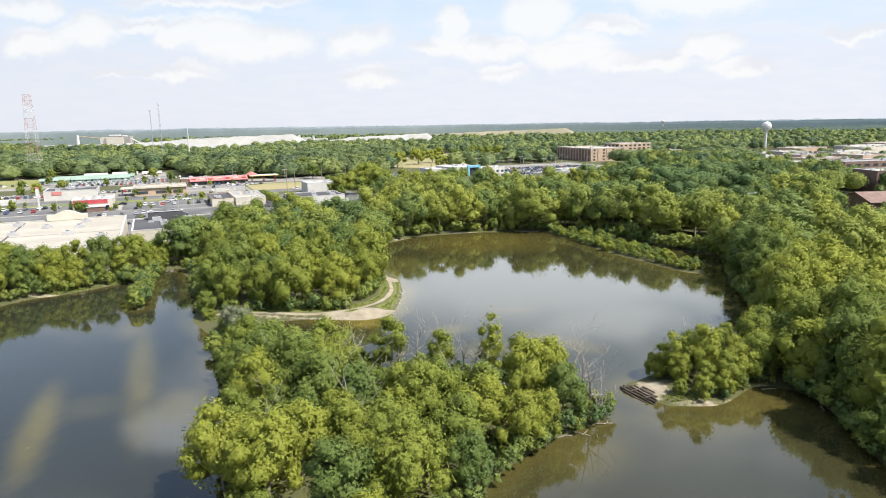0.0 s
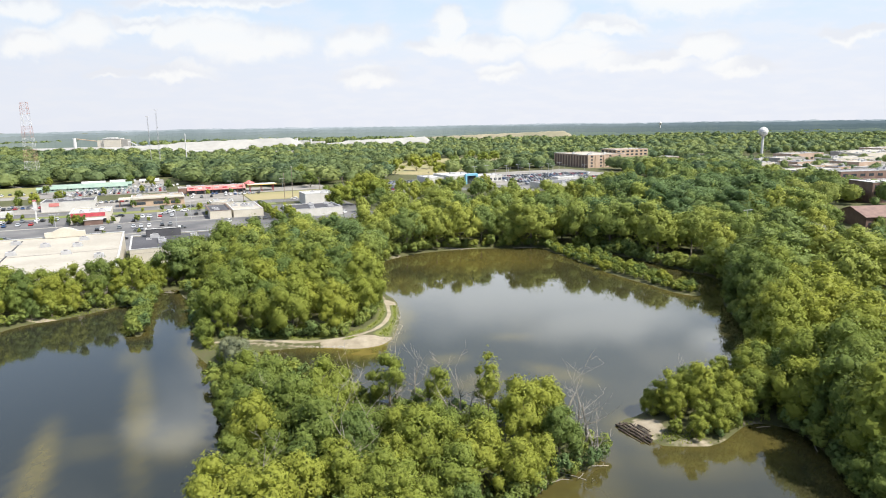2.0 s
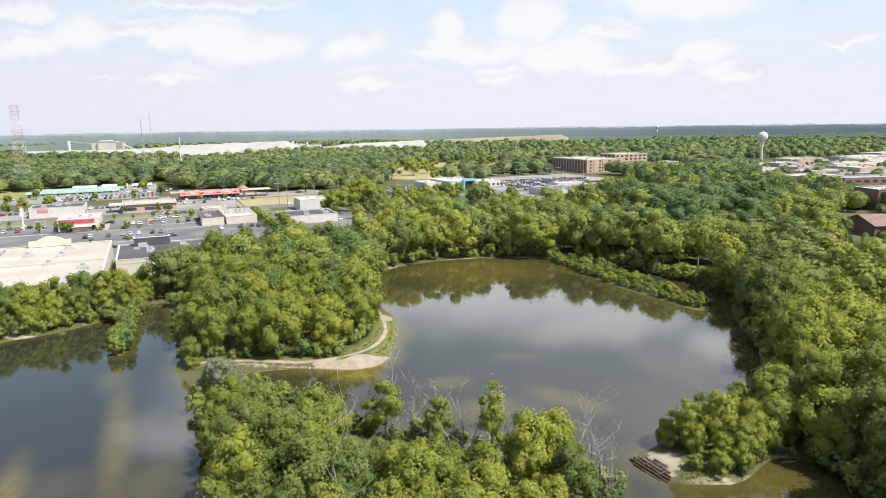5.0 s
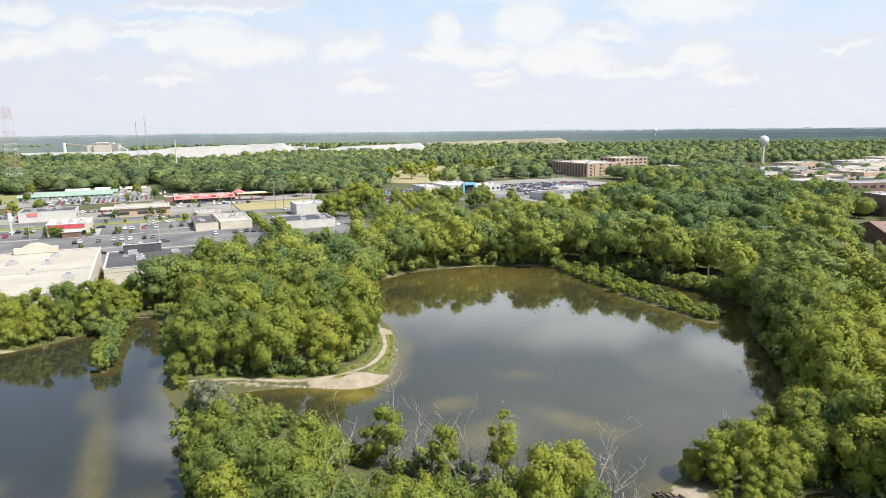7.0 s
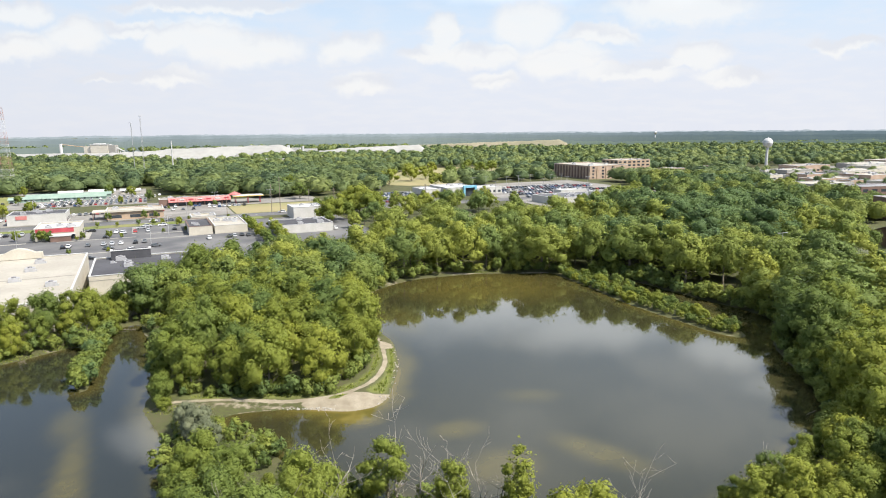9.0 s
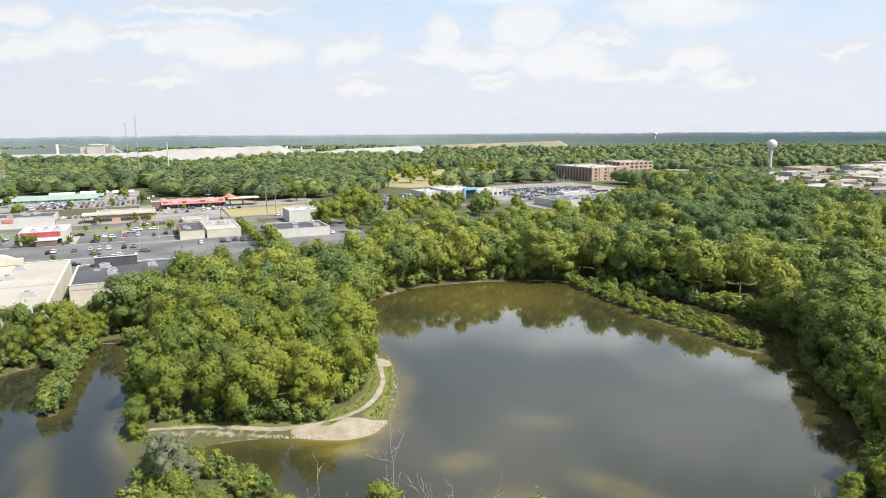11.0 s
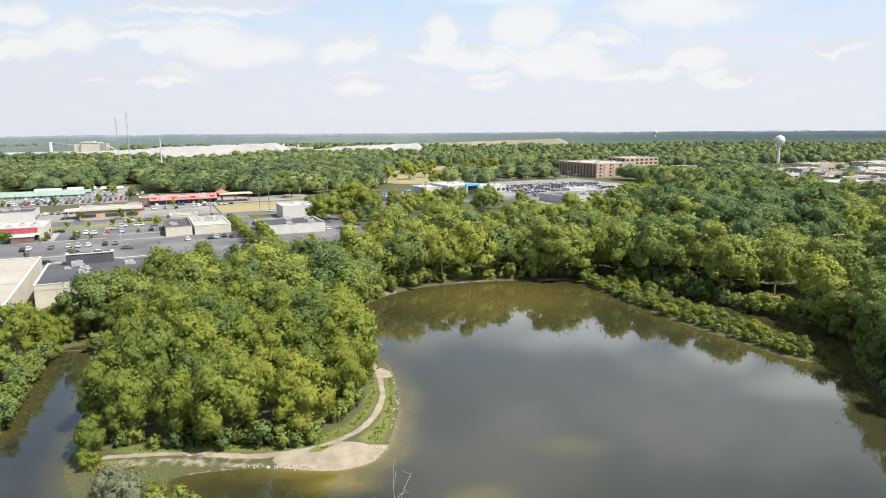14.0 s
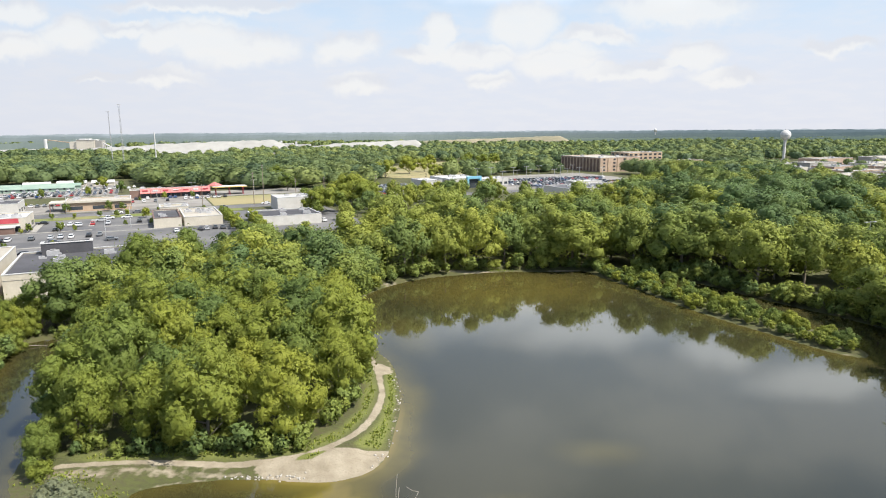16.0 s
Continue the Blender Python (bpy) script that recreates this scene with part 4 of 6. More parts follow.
def turf(name, spots, seed, count, label):
    """Grass tufts of three bent blades on soft-edged patches (x, y, half width, half length, turn)."""
    g = np.random.default_rng(seed)
    vs = []
    for x, y, rx, ry, turn in spots:
        n = int(count * rx * ry)
        q = g.normal(size=(n, 2)) * 0.5 * (rx, ry)
        a = radians(turn)
        P = np.stack([x + q[:, 0] * math.cos(a) - q[:, 1] * math.sin(a), y + q[:, 0] * math.sin(a) + q[:, 1] * math.cos(a)], 1)
        d = shore(P[:, 0], P[:, 1])
        P = P[(d > 0.25) & (seg_dist(P[:, 0], P[:, 1], PATH_LINE, False) > 0.7)]
        z = land_height(shore(P[:, 0], P[:, 1]))
        for k in range(3):
            t = g.uniform(0, 6.28, len(P))
            h, w = g.uniform(0.16, 0.42, len(P)), g.uniform(0.10, 0.2, len(P))
            cx, cy = np.cos(t), np.sin(t)
            vs.append(np.stack([np.stack([P[:, 0] - cx * w, P[:, 1] - cy * w, z - 0.03], 1), np.stack([P[:, 0] + cx * w, P[:, 1] + cy * w, z - 0.03], 1),
                                np.stack([P[:, 0] + cy * w, P[:, 1] - cx * w, z + h], 1)], 1))
    V = np.concatenate(vs).reshape(-1, 3)
    me = np_mesh(name, V, np.arange(len(V)).reshape(-1, 3), leaf_stuff, {"tint": np.repeat(g.uniform(0.4, 1, len(V) // 3), 3)})
    return tagged(new(name, me), label, "grass", kind="stuff")


turf("shore_grass", TURF + [(-50, 122.5, 4, 1.6, 0), (-44, 118, 4, 3, 0), (36, 83, 4, 1.6, 0), (46, 87.6, 4, 1.2, 20), (-100, 148.6, 7, 2, 38), (-92, 157, 4, 2, 40), (0, 234.6, 16, 1.2, 5), (-26, 213, 1.6, 7, -20),
                            (10, 60.5, 1.4, 8, -32), (18, 73.2, 4, 1.2, 35)],
     91, 26, "rough green grass along paths and shores")
fringe("tongue_bushes", [(-92, 160), (-84, 168), (-78, 156), (-71, 132), (-74, 130), (-80, 142), (-88, 154)], -0.1, 4.0, 1.35, (2.2, 4.6), 69, "bushes crowding a narrow tongue of land")
fringe("spit_bushes", SPIT, 0.2, 6.0, 1.5, (1.2, 2.3), 68, "low olive-green bushes covering the spit")
fringe("channel_bushes", [(46, 228), (50, 214), (62, 196), (74, 176), (86, 176), (84, 190), (62, 224), (50, 236)], -0.5, 3.0, 1.8, (1.6, 3.6), 66, "green bushes along the narrow channel")
fringe("landing_bushes", [(32, 93), (36, 88.5), (37, 84), (42, 82.5), (54, 84), (58, 90), (46, 92), (62, 122), (50, 110), (38, 98)], 0.5, 3.4, 1.8, (1.2, 2.8), 67, "low green bushes on the log landing")
fringe("cove_bushes", [(-58, 130), (-74, 164), (-83, 178), (-90, 172), (-88, 160), (-112, 136), (-118, 140), (-92, 184), (-78, 180), (-56, 140)], -0.4, 4.0, 1.9, (1.6, 4.0), 64, "green bushes round the west cove")
fringe("neck_bushes", [(-48, 112), (-27, 60), (-15, 40), (2, 40), (24, 75), (23, 82), (-6, 98), (-30, 110), (-36, 116)], -0.7, 3.2, 1.6, (1.4, 3.4), 65, "green bushes round the neck of land")

# ---- distant woods ----
def ring(poly, gap, heights, seed, name, holes=(), tries=6000, tint=(0, 1), dome=(210, 0.5, False), broad=1.3):
    pts = scatter(poly, gap, seed, None, tries)
    for h in holes:
        P = np.array(pts)
        pts = P[~inside(P[:, 0], P[:, 1], np.array(h, float))]
    # these belts take the leaf colour with painted haze
    return wood(name, None, gap, heights, seed, "distant belt of green trees", None, leaf_far_haze, points=pts, trunks=False, tint=tint, broad=broad, dome=dome)


PARK = []
FIELD = [(-66, 585), (-14, 575), (34, 640), (70, 760), (40, 830), (-40, 800), (-76, 690)]
LOTS = [(26, 480), (60, 430), (140, 430), (150, 560), (128, 606), (36, 606), (20, 560)]
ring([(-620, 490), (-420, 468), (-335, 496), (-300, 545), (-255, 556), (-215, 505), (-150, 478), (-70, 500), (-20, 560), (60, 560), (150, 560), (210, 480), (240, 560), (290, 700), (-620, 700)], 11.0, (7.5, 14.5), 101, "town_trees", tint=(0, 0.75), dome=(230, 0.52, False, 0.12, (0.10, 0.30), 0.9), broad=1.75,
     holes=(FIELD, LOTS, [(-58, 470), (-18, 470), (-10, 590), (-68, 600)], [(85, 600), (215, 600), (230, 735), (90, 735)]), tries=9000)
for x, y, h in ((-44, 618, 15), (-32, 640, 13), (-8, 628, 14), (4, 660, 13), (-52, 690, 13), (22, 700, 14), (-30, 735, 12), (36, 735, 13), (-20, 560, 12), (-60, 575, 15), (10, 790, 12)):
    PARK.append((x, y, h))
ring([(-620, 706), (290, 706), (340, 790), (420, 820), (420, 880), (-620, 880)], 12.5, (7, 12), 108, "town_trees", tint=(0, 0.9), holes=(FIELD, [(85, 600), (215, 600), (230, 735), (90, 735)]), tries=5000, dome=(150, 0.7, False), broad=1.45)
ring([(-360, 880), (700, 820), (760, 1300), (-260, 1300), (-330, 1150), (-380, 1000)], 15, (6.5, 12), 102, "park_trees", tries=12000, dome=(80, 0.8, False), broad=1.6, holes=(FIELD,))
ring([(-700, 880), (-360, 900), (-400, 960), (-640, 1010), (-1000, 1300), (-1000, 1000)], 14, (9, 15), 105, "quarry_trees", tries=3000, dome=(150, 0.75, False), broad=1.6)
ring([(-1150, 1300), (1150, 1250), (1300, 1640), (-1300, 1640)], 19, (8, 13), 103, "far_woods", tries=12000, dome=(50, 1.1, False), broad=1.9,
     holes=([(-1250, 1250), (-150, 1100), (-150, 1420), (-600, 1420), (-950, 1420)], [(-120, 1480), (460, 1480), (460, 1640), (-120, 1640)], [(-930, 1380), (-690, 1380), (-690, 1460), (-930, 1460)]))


def distance_band(name, radius, top, rough, west, east, seed, label):
    """A far belt of forest, so far off that it does not shift; haze is painted into its glow."""
    m, n, l, b = make_mat(name + "_haze_glow", 1.0)
    b.inputs["Specular IOR Level"].default_value = 0
    g = n.new("ShaderNodeNewGeometry")
    sp = n.new("ShaderNodeSeparateXYZ")
    l.new(g.outputs["Position"], sp.inputs[0])
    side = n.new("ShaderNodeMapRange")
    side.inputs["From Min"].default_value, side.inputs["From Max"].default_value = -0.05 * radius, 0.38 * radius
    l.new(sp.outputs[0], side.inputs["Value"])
    # painted haze: paler tone to the west, darker and bluer to the east
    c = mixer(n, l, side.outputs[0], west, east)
    # broad darker patches imitate cloud shade; the finer noise is tree texture
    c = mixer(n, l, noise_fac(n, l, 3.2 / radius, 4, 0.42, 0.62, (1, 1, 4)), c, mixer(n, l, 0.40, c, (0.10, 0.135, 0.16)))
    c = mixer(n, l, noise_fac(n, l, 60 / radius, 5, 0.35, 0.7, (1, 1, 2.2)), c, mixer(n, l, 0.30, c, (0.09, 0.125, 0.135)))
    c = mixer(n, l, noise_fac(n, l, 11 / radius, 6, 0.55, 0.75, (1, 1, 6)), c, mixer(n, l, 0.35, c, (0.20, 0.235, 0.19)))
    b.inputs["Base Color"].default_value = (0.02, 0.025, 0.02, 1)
    # the haze colour glows by itself instead of being lit
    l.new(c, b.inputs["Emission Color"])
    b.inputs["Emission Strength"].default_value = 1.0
    q = np.random.default_rng(seed)
    k = 1600
    a = np.radians(np.linspace(-55, 55, k))
    wave = np.convolve(q.normal(size=k + 60), np.ones(61) / 61, "valid")[:k] * 7 * rough + np.convolve(q.normal(size=k + 3), np.ones(4) / 4, "valid")[:k] * rough
    x, y = np.sin(a) * radius, np.cos(a) * radius
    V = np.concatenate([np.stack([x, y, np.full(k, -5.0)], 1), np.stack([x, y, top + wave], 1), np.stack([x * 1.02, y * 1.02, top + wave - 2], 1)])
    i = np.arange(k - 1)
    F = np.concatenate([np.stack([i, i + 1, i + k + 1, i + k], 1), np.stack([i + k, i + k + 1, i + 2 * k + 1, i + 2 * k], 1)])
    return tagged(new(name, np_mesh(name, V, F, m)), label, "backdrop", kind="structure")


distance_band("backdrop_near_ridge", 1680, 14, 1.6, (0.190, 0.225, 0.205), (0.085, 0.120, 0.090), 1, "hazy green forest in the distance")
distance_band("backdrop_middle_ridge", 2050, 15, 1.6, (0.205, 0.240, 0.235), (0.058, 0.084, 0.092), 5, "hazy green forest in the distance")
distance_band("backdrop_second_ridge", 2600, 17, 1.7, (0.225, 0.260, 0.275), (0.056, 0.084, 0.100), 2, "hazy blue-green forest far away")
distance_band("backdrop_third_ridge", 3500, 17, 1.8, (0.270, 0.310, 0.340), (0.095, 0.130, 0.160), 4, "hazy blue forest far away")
distance_band("backdrop_far_ridge", 4750, 12, 2.0, (0.400, 0.440, 0.490), (0.355, 0.400, 0.450), 3, "pale blue forest in haze on the horizon")

# ---- building helpers ----
LAND = 0.87
GRID = 26.0                                     # the streets' turn against the way ahead
GU, GV = Vector((math.cos(radians(GRID)), math.sin(radians(GRID)))), Vector((-math.sin(radians(GRID)), math.cos(radians(GRID))))
ORIGIN = Vector((-96.6, 168.5))


def g2(a, b):
    p = ORIGIN + GU * a + GV * b
    return p.x, p.y


def slab(name, a0, b0, a1, b1, material, label, z=0.03, category="pavement"):
    bm = bmesh.new()
    box_into(bm, 0, 0, -0.35, a1 - a0, b1 - b0, z)
    ob = part(name, bm, material)
    ob.matrix_world = pose(*g2(a0, b0), LAND, 0, 0, GRID)
    return tagged(ob, label, category, kind="structure")


def roof_unit(ob, ux, uy, z, s):
    u = part("roof_unit", boxes((ux, uy, z, ux + 2.2 * s, uy + 1.4 * s, z + 1.0 * s), (ux + 0.1, uy + 0.1, z - 0.02, ux + 2.2 * s + 0.5, uy + 0.5 * s, z + 0.5 * s)), steel, ob)
    bm = bmesh.new()
    tube_into(bm, [(ux + 1.1 * s, uy + 0.7 * s, z + 1.0 * s), (ux + 1.1 * s, uy + 0.7 * s, z + 1.25 * s)], [0.5 * s, 0.5 * s], 10)
    part("fan_cowl", bm, grey_roof, u)


def building(name, x, y, turn, w, d, h, wall, roof, label, category="building", parapet=0.5, bays=0, units=0, seed=0, storeys=1, coping=None, side_bays=0, z=None):
    """A flat-roofed block: walls with a parapet and coping, a roof deck, windows on the front (-y) and right-hand side, roof units. x, y: its near left corner."""
    g = random.Random(seed + 100)
    ob = root(name, x, y, LAND if z is None else z, turn, label, category)
    t = 0.35
    part("wall", boxes((0, 0, -0.4, w, t, h), (0, d - t, -0.4, w, d, h), (0, t, -0.4, t, d - t, h), (w - t, t, -0.4, w, d - t, h)), wall, ob)
    part("roof", boxes((t, t, h - parapet - 0.3, w - t, d - t, h - parapet)), roof, ob)
    part("coping", boxes((-0.1, -0.1, h, w + 0.1, t + 0.1, h + 0.14), (-0.1, d - t - 0.1, h, w + 0.1, d + 0.1, h + 0.14),
                         (-0.1, t + 0.1, h, t + 0.1, d - t - 0.1, h + 0.14), (w - t - 0.1, t + 0.1, h, w + 0.1, d - t - 0.1, h + 0.14)), coping or white_paint, ob)
    sh = (h - parapet) / storeys
    for s in range(storeys):
        for k in range(bays):
            bw = w / bays
            part("window", boxes((k * bw + bw * 0.22, -0.08, s * sh + 0.9, k * bw + bw * 0.78, 0.03, s * sh + min(sh - 0.5, 2.6))), dark_glass, ob)
        for k in range(side_bays):
            bw = d / side_bays
            for x0, x1 in ((-0.08, 0.03), (w - 0.03, w + 0.08)):
                part("window", boxes((x0, k * bw + bw * 0.25, s * sh + 0.9, x1, k * bw + bw * 0.75, s * sh + min(sh - 0.5, 2.6))), dark_glass, ob)
    for k in range(units):
        roof_unit(ob, g.uniform(0.08, 0.82) * w, g.uniform(0.15, 0.8) * d, h - parapet, g.uniform(0.8, 1.4))
    return ob


def gable_house(name, x, y, turn, w, d, eave, ridge, wall, roof, label):
    ob = root(name, x, y, LAND, turn, label, "house")
    bm = boxes((0, 0, -0.4, w, d, eave))
    v = [bm.verts.new(p) for p in ((0, 0, eave), (0, d, eave), (0, d / 2, ridge), (w, 0, eave), (w, d, eave), (w, d / 2, ridge))]
    bm.faces.new((v[0], v[2], v[1])), bm.faces.new((v[3], v[4], v[5]))
    part("wall", bm, wall, ob)
    bm = bmesh.new()
    for s in (0, 1):
        y0, y1 = (-0.6, d / 2) if s == 0 else (d + 0.6, d / 2)
        a = [bm.verts.new(p) for p in ((-0.5, y0, eave - 0.2), (w + 0.5, y0, eave - 0.2), (w + 0.5, y1, ridge + 0.1), (-0.5, y1, ridge + 0.1))]
        b = [bm.verts.new((p.co.x, p.co.y, p.co.z + 0.2)) for p in a]
        for f in ((a[0], a[1], a[2], a[3]), (b[3], b[2], b[1], b[0]), (a[0], b[0], b[1], a[1]), (a[1], b[1], b[2], a[2]), (a[3], a[2], b[2], b[3]), (a[0], a[3], b[3], b[0])):
            bm.faces.new(f)
    part("roof", bm, roof, ob)
    for k in range(max(1, int(w // 4))):
        part("window", boxes((k * 4 + 1.2, -0.07, 1.0, k * 4 + 2.6, 0.04, 2.3)), dark_glass, ob)
    return ob


CAR_PAINTS = [surface("car_" + n, c, tuple(v * 0.9 for v in c), 0.5, 0.3, 0.0, 2, 0) for n, c in
              (("white", (0.78, 0.78, 0.78)), ("silver", (0.45, 0.46, 0.48)), ("black", (0.02, 0.02, 0.022)), ("grey", (0.14, 0.15, 0.16)), ("red", (0.35, 0.03, 0.03)), ("blue", (0.04, 0.09, 0.22)))]
CAR_WORDS = ("white", "silver", "black", "dark grey", "red", "dark blue")


def car_shell():
    bm = bmesh.new()
    prof = [(-2.2, 0.35), (-2.25, 0.75), (-2.0, 0.95), (1.0, 0.98), (2.05, 0.85), (2.25, 0.6), (2.2, 0.35)]
    rows = [[bm.verts.new((x, s * w, z)) for x, z in prof] for s, w in ((-1, 0.86), (1, 0.86))]
    k = len(prof)
    for i in range(k):
        bm.faces.new((rows[0][i], rows[0][(i + 1) % k], rows[1][(i + 1) % k], rows[1][i]))
    bm.faces.new(rows[0][::-1])
    bm.faces.new(rows[1])
    box_into(bm, -1.45, -0.66, 1.38, 0.45, 0.66, 1.46)
    return bm


def cabin_shell():
    bm = bmesh.new()
    lo = [bm.verts.new(p) for p in ((-1.95, -0.78, 0.9), (1.05, -0.78, 0.9), (1.05, 0.78, 0.9), (-1.95, 0.78, 0.9))]
    hi = [bm.verts.new(p) for p in ((-1.4, -0.64, 1.40), (0.4, -0.64, 1.40), (0.4, 0.64, 1.40), (-1.4, 0.64, 1.40))]
    for i in range(4):
        bm.faces.new((lo[i], lo[(i + 1) % 4], hi[(i + 1) % 4], hi[i]))
    bm.faces.new(hi)
    return bm


def wheel_shell():
    bm = bmesh.new()
    tube_into(bm, [(0, -0.11, 0), (0, 0.11, 0)], [0.33, 0.33], 10)
    return bm


def make_car(paint, word):
    ob = root("car", 0, 0, -50, 0, word + " car parked on the asphalt", "car", "parked cars")
    part("body", car_shell(), paint, ob)
    part("cabin_glass", cabin_shell(), dark_glass, ob)
    for x in (-1.35, 1.35):
        for y in (-0.78, 0.78):
            part("wheel", wheel_shell(), tyre_mat, ob, loc=(x, y, 0.33))
    return ob


PROTO_CARS = [make_car(p, w) for p, w in zip(CAR_PAINTS, CAR_WORDS)]
CAR_USED = [False] * 6
car_rng = random.Random(7)


def car(x, y, turn, colour=None, z=0.0):
    k = car_rng.choice((0, 0, 0, 1, 1, 2, 2, 3, 3, 4, 5)) if colour is None else colour
    m = pose(x, y, LAND + 0.03 + z, 0, 0, turn)
    if not CAR_USED[k]:
        CAR_USED[k] = True
        PROTO_CARS[k].matrix_world = m
    else:
        copy_thing(PROTO_CARS[k], m)


def cars_at(a, b, turn=0.0, colour=None):
    if colour is None and car_rng.random() < 0.28:
        return                                  # an empty space in the row
    a, b, turn = a + car_rng.uniform(-0.3, 0.3), b + car_rng.uniform(-0.4, 0.4), turn + car_rng.uniform(-3, 3) + (180 if car_rng.random() < 0.4 else 0)
    car(*g2(a, b), GRID + turn, colour)


def car_field(name, rows, label):
    """Dealer stock past counting: rows of parked cars in one mesh for each paint. rows: (a, b, count, step a, step b, turn)."""
    g = random.Random(len(name))
    base = tagged(new(name), label, "cars", kind="stuff")
    heaps = {i: bmesh.new() for i in range(6)}
    glass = bmesh.new()
    for a, b, count, da, db, turn in rows:
        for k in range(count):
            if g.random() < 0.1:
                continue
            m = pose(*g2(a + da * k, b + db * k), LAND + 0.03, 0, 0, GRID + turn)
            i = g.choice((0, 0, 1, 1, 1, 2, 2, 3, 3, 3, 4, 5, 5))
            for shell, heap in ((car_shell(), heaps[i]), (cabin_shell(), glass)):
                shell.transform(m)
                tmp = bpy.data.meshes.new("tmp")
                shell.to_mesh(tmp)
                heap.from_mesh(tmp)
                bpy.data.meshes.remove(tmp)
                shell.free()
    for i, heap in heaps.items():
        part("car_bodies", heap, CAR_PAINTS[i], base)
    part("car_windows", glass, dark_glass, base)
    return base


def pole(name, x, y, h, r, material, label, category, arms=0, turn=0.0, cross=False, group=""):
    ob = root(name, x, y, LAND, turn, label, category, group)
    bm = bmesh.new()
    tube_into(bm, [(0, 0, -0.3), (0, 0, h * 0.5), (0, 0, h)], [r, r * 0.85, r * 0.65], 8)
    part("shaft", bm, material, ob)
    for k in range(arms):
        s = 1 if k % 2 == 0 else -1
        arm = part("arm", boxes((0 if s > 0 else -1.6, -0.06, h - 0.2, 1.6 if s > 0 else 0, 0.06, h - 0.08)), material, ob)
        part("lamp_head", boxes((s * 1.6 - 0.45, -0.2, h - 0.24, s * 1.6 + 0.45, 0.2, h - 0.04)), steel, arm)
    if cross:
        for zz in (h - 0.8, h - 2.2):
            c = part("crossarm", boxes((-1.4, -0.08, zz, 1.4, 0.08, zz + 0.16)), material, ob)
            part("insulator", boxes((-1.25, -0.06, zz + 0.16, -1.13, 0.06, zz + 0.42), (1.13, -0.06, zz + 0.16, 1.25, 0.06, zz + 0.42)), white_paint, c)
    return ob


def wire(p, q, sag, group="power lines"):
    bm = bmesh.new()
    pts = [Vector(p).lerp(Vector(q), t) - Vector((0, 0, sag * 4 * t * (1 - t))) for t in (k / 10 for k in range(11))]
    tube_into(bm, pts, [0.035] * 11, 4)
    return tagged(part("power_line", bm, dark_roof), "thin sagging overhead power line between poles", "power line", group)


def lattice_mast(name, x, y, h, w0, w1, levels, mats, label):
    """A square mast: legs, rings and crossed braces, each a part."""
    ob = root(name, x, y, LAND, 17, label, "radio mast")
    r = max(0.07, 0.0075 * w0)
    corners = ((-1, -1), (1, -1), (1, 1), (-1, 1))

    def bar(kind, p, q, m, k=1.0):
        bm = bmesh.new()
        tube_into(bm, [p, q], [r * k, r * k], 4)
        part(kind, bm, m, ob)
    for k in range(levels):
        za, zb = h * k / levels, h * (k + 1) / levels
        wa, wb = (w0 + (w1 - w0) * q / levels for q in (k, k + 1))
        ca = [(sx * wa / 2, sy * wa / 2, za) for sx, sy in corners]
        cb = [(sx * wb / 2, sy * wb / 2, zb) for sx, sy in corners]
        m = mats[k % len(mats)]
        for i in range(4):
            j = (i + 1) % 4
            bar("leg", ca[i], cb[i], m, 1.3)
            bar("brace", ca[i], cb[j], m, 0.8)
            bar("brace", ca[j], cb[i], m, 0.8)
            bar("ring_bar", cb[i], cb[j], m)
    return ob


def thin_mast(x, y, h, w, label):
    """A slim three-legged mast with one zigzag lacing a side and a top frame."""
    ob = root("thin_mast", x, y, LAND, 40, label, "radio mast")
    feet = [(math.cos(a) * w, math.sin(a) * w) for a in (0.3, 2.4, 4.5)]
    for i in range(3):
        bm = bmesh.new()
        tube_into(bm, [(*feet[i], -0.3), (feet[i][0] * 0.8, feet[i][1] * 0.8, h)], [0.11, 0.08], 5)
        part("leg", bm, steel, ob)
        bm = bmesh.new()
        j = (i + 1) % 3
        pts = [(*(feet[i] if k % 2 else feet[j]), h * k / 30) for k in range(31)]
        tube_into(bm, pts, [0.05] * 31, 4)
        part("lacing", bm, steel, ob)
    part("top_frame", boxes((-1.8, -0.1, h - 0.6, 1.8, 0.1, h - 0.2)), steel, ob)
    return ob


# ---- the store by the lake ----
store = building("big_store", *g2(-95, 0), GRID, 95, 69, 7.6, cream_wall, cream_roof, "large cream flat-roofed store building beside the lake", "store", 0.35, 0, 0, 3)
for a, b in ((10, 12), (24, 20), (40, 10), (52, 24), (62, 36), (70, 48), (78, 30), (80, 44), (81, 57), (88, 20), (60, 58), (36, 44), (18, 50)):
    roof_unit(store, a, b, 7.25, 1.2)
for a in (30, 62):
    part("roof_seam", boxes((a, 1, 7.25, a + 0.5, 66, 7.36)), dark_roof, store)
part("roof_seam", boxes((1, 33, 7.25, 94, 33.3, 7.36)), concrete, store)
bm = bmesh.new()
arch = [(69, 7.4), (69, 9.3), (71, 9.3)] + [(71 + 9 * k / 8, 9.3 + 1.5 * math.sin(math.pi * k / 8)) for k in range(9)] + [(82, 9.3), (82, 7.4)]
fr = [bm.verts.new((x, 67.2, z)) for x, z in arch]
bk = [bm.verts.new((x, 69.6, z)) for x, z in arch]
bm.faces.new(fr), bm.faces.new(bk[::-1])
for i in range(len(arch)):
    j = (i + 1) % len(arch)
    bm.faces.new((fr[j], fr[i], bk[i], bk[j]))
part("arched_parapet", bm, cream_wall, store)
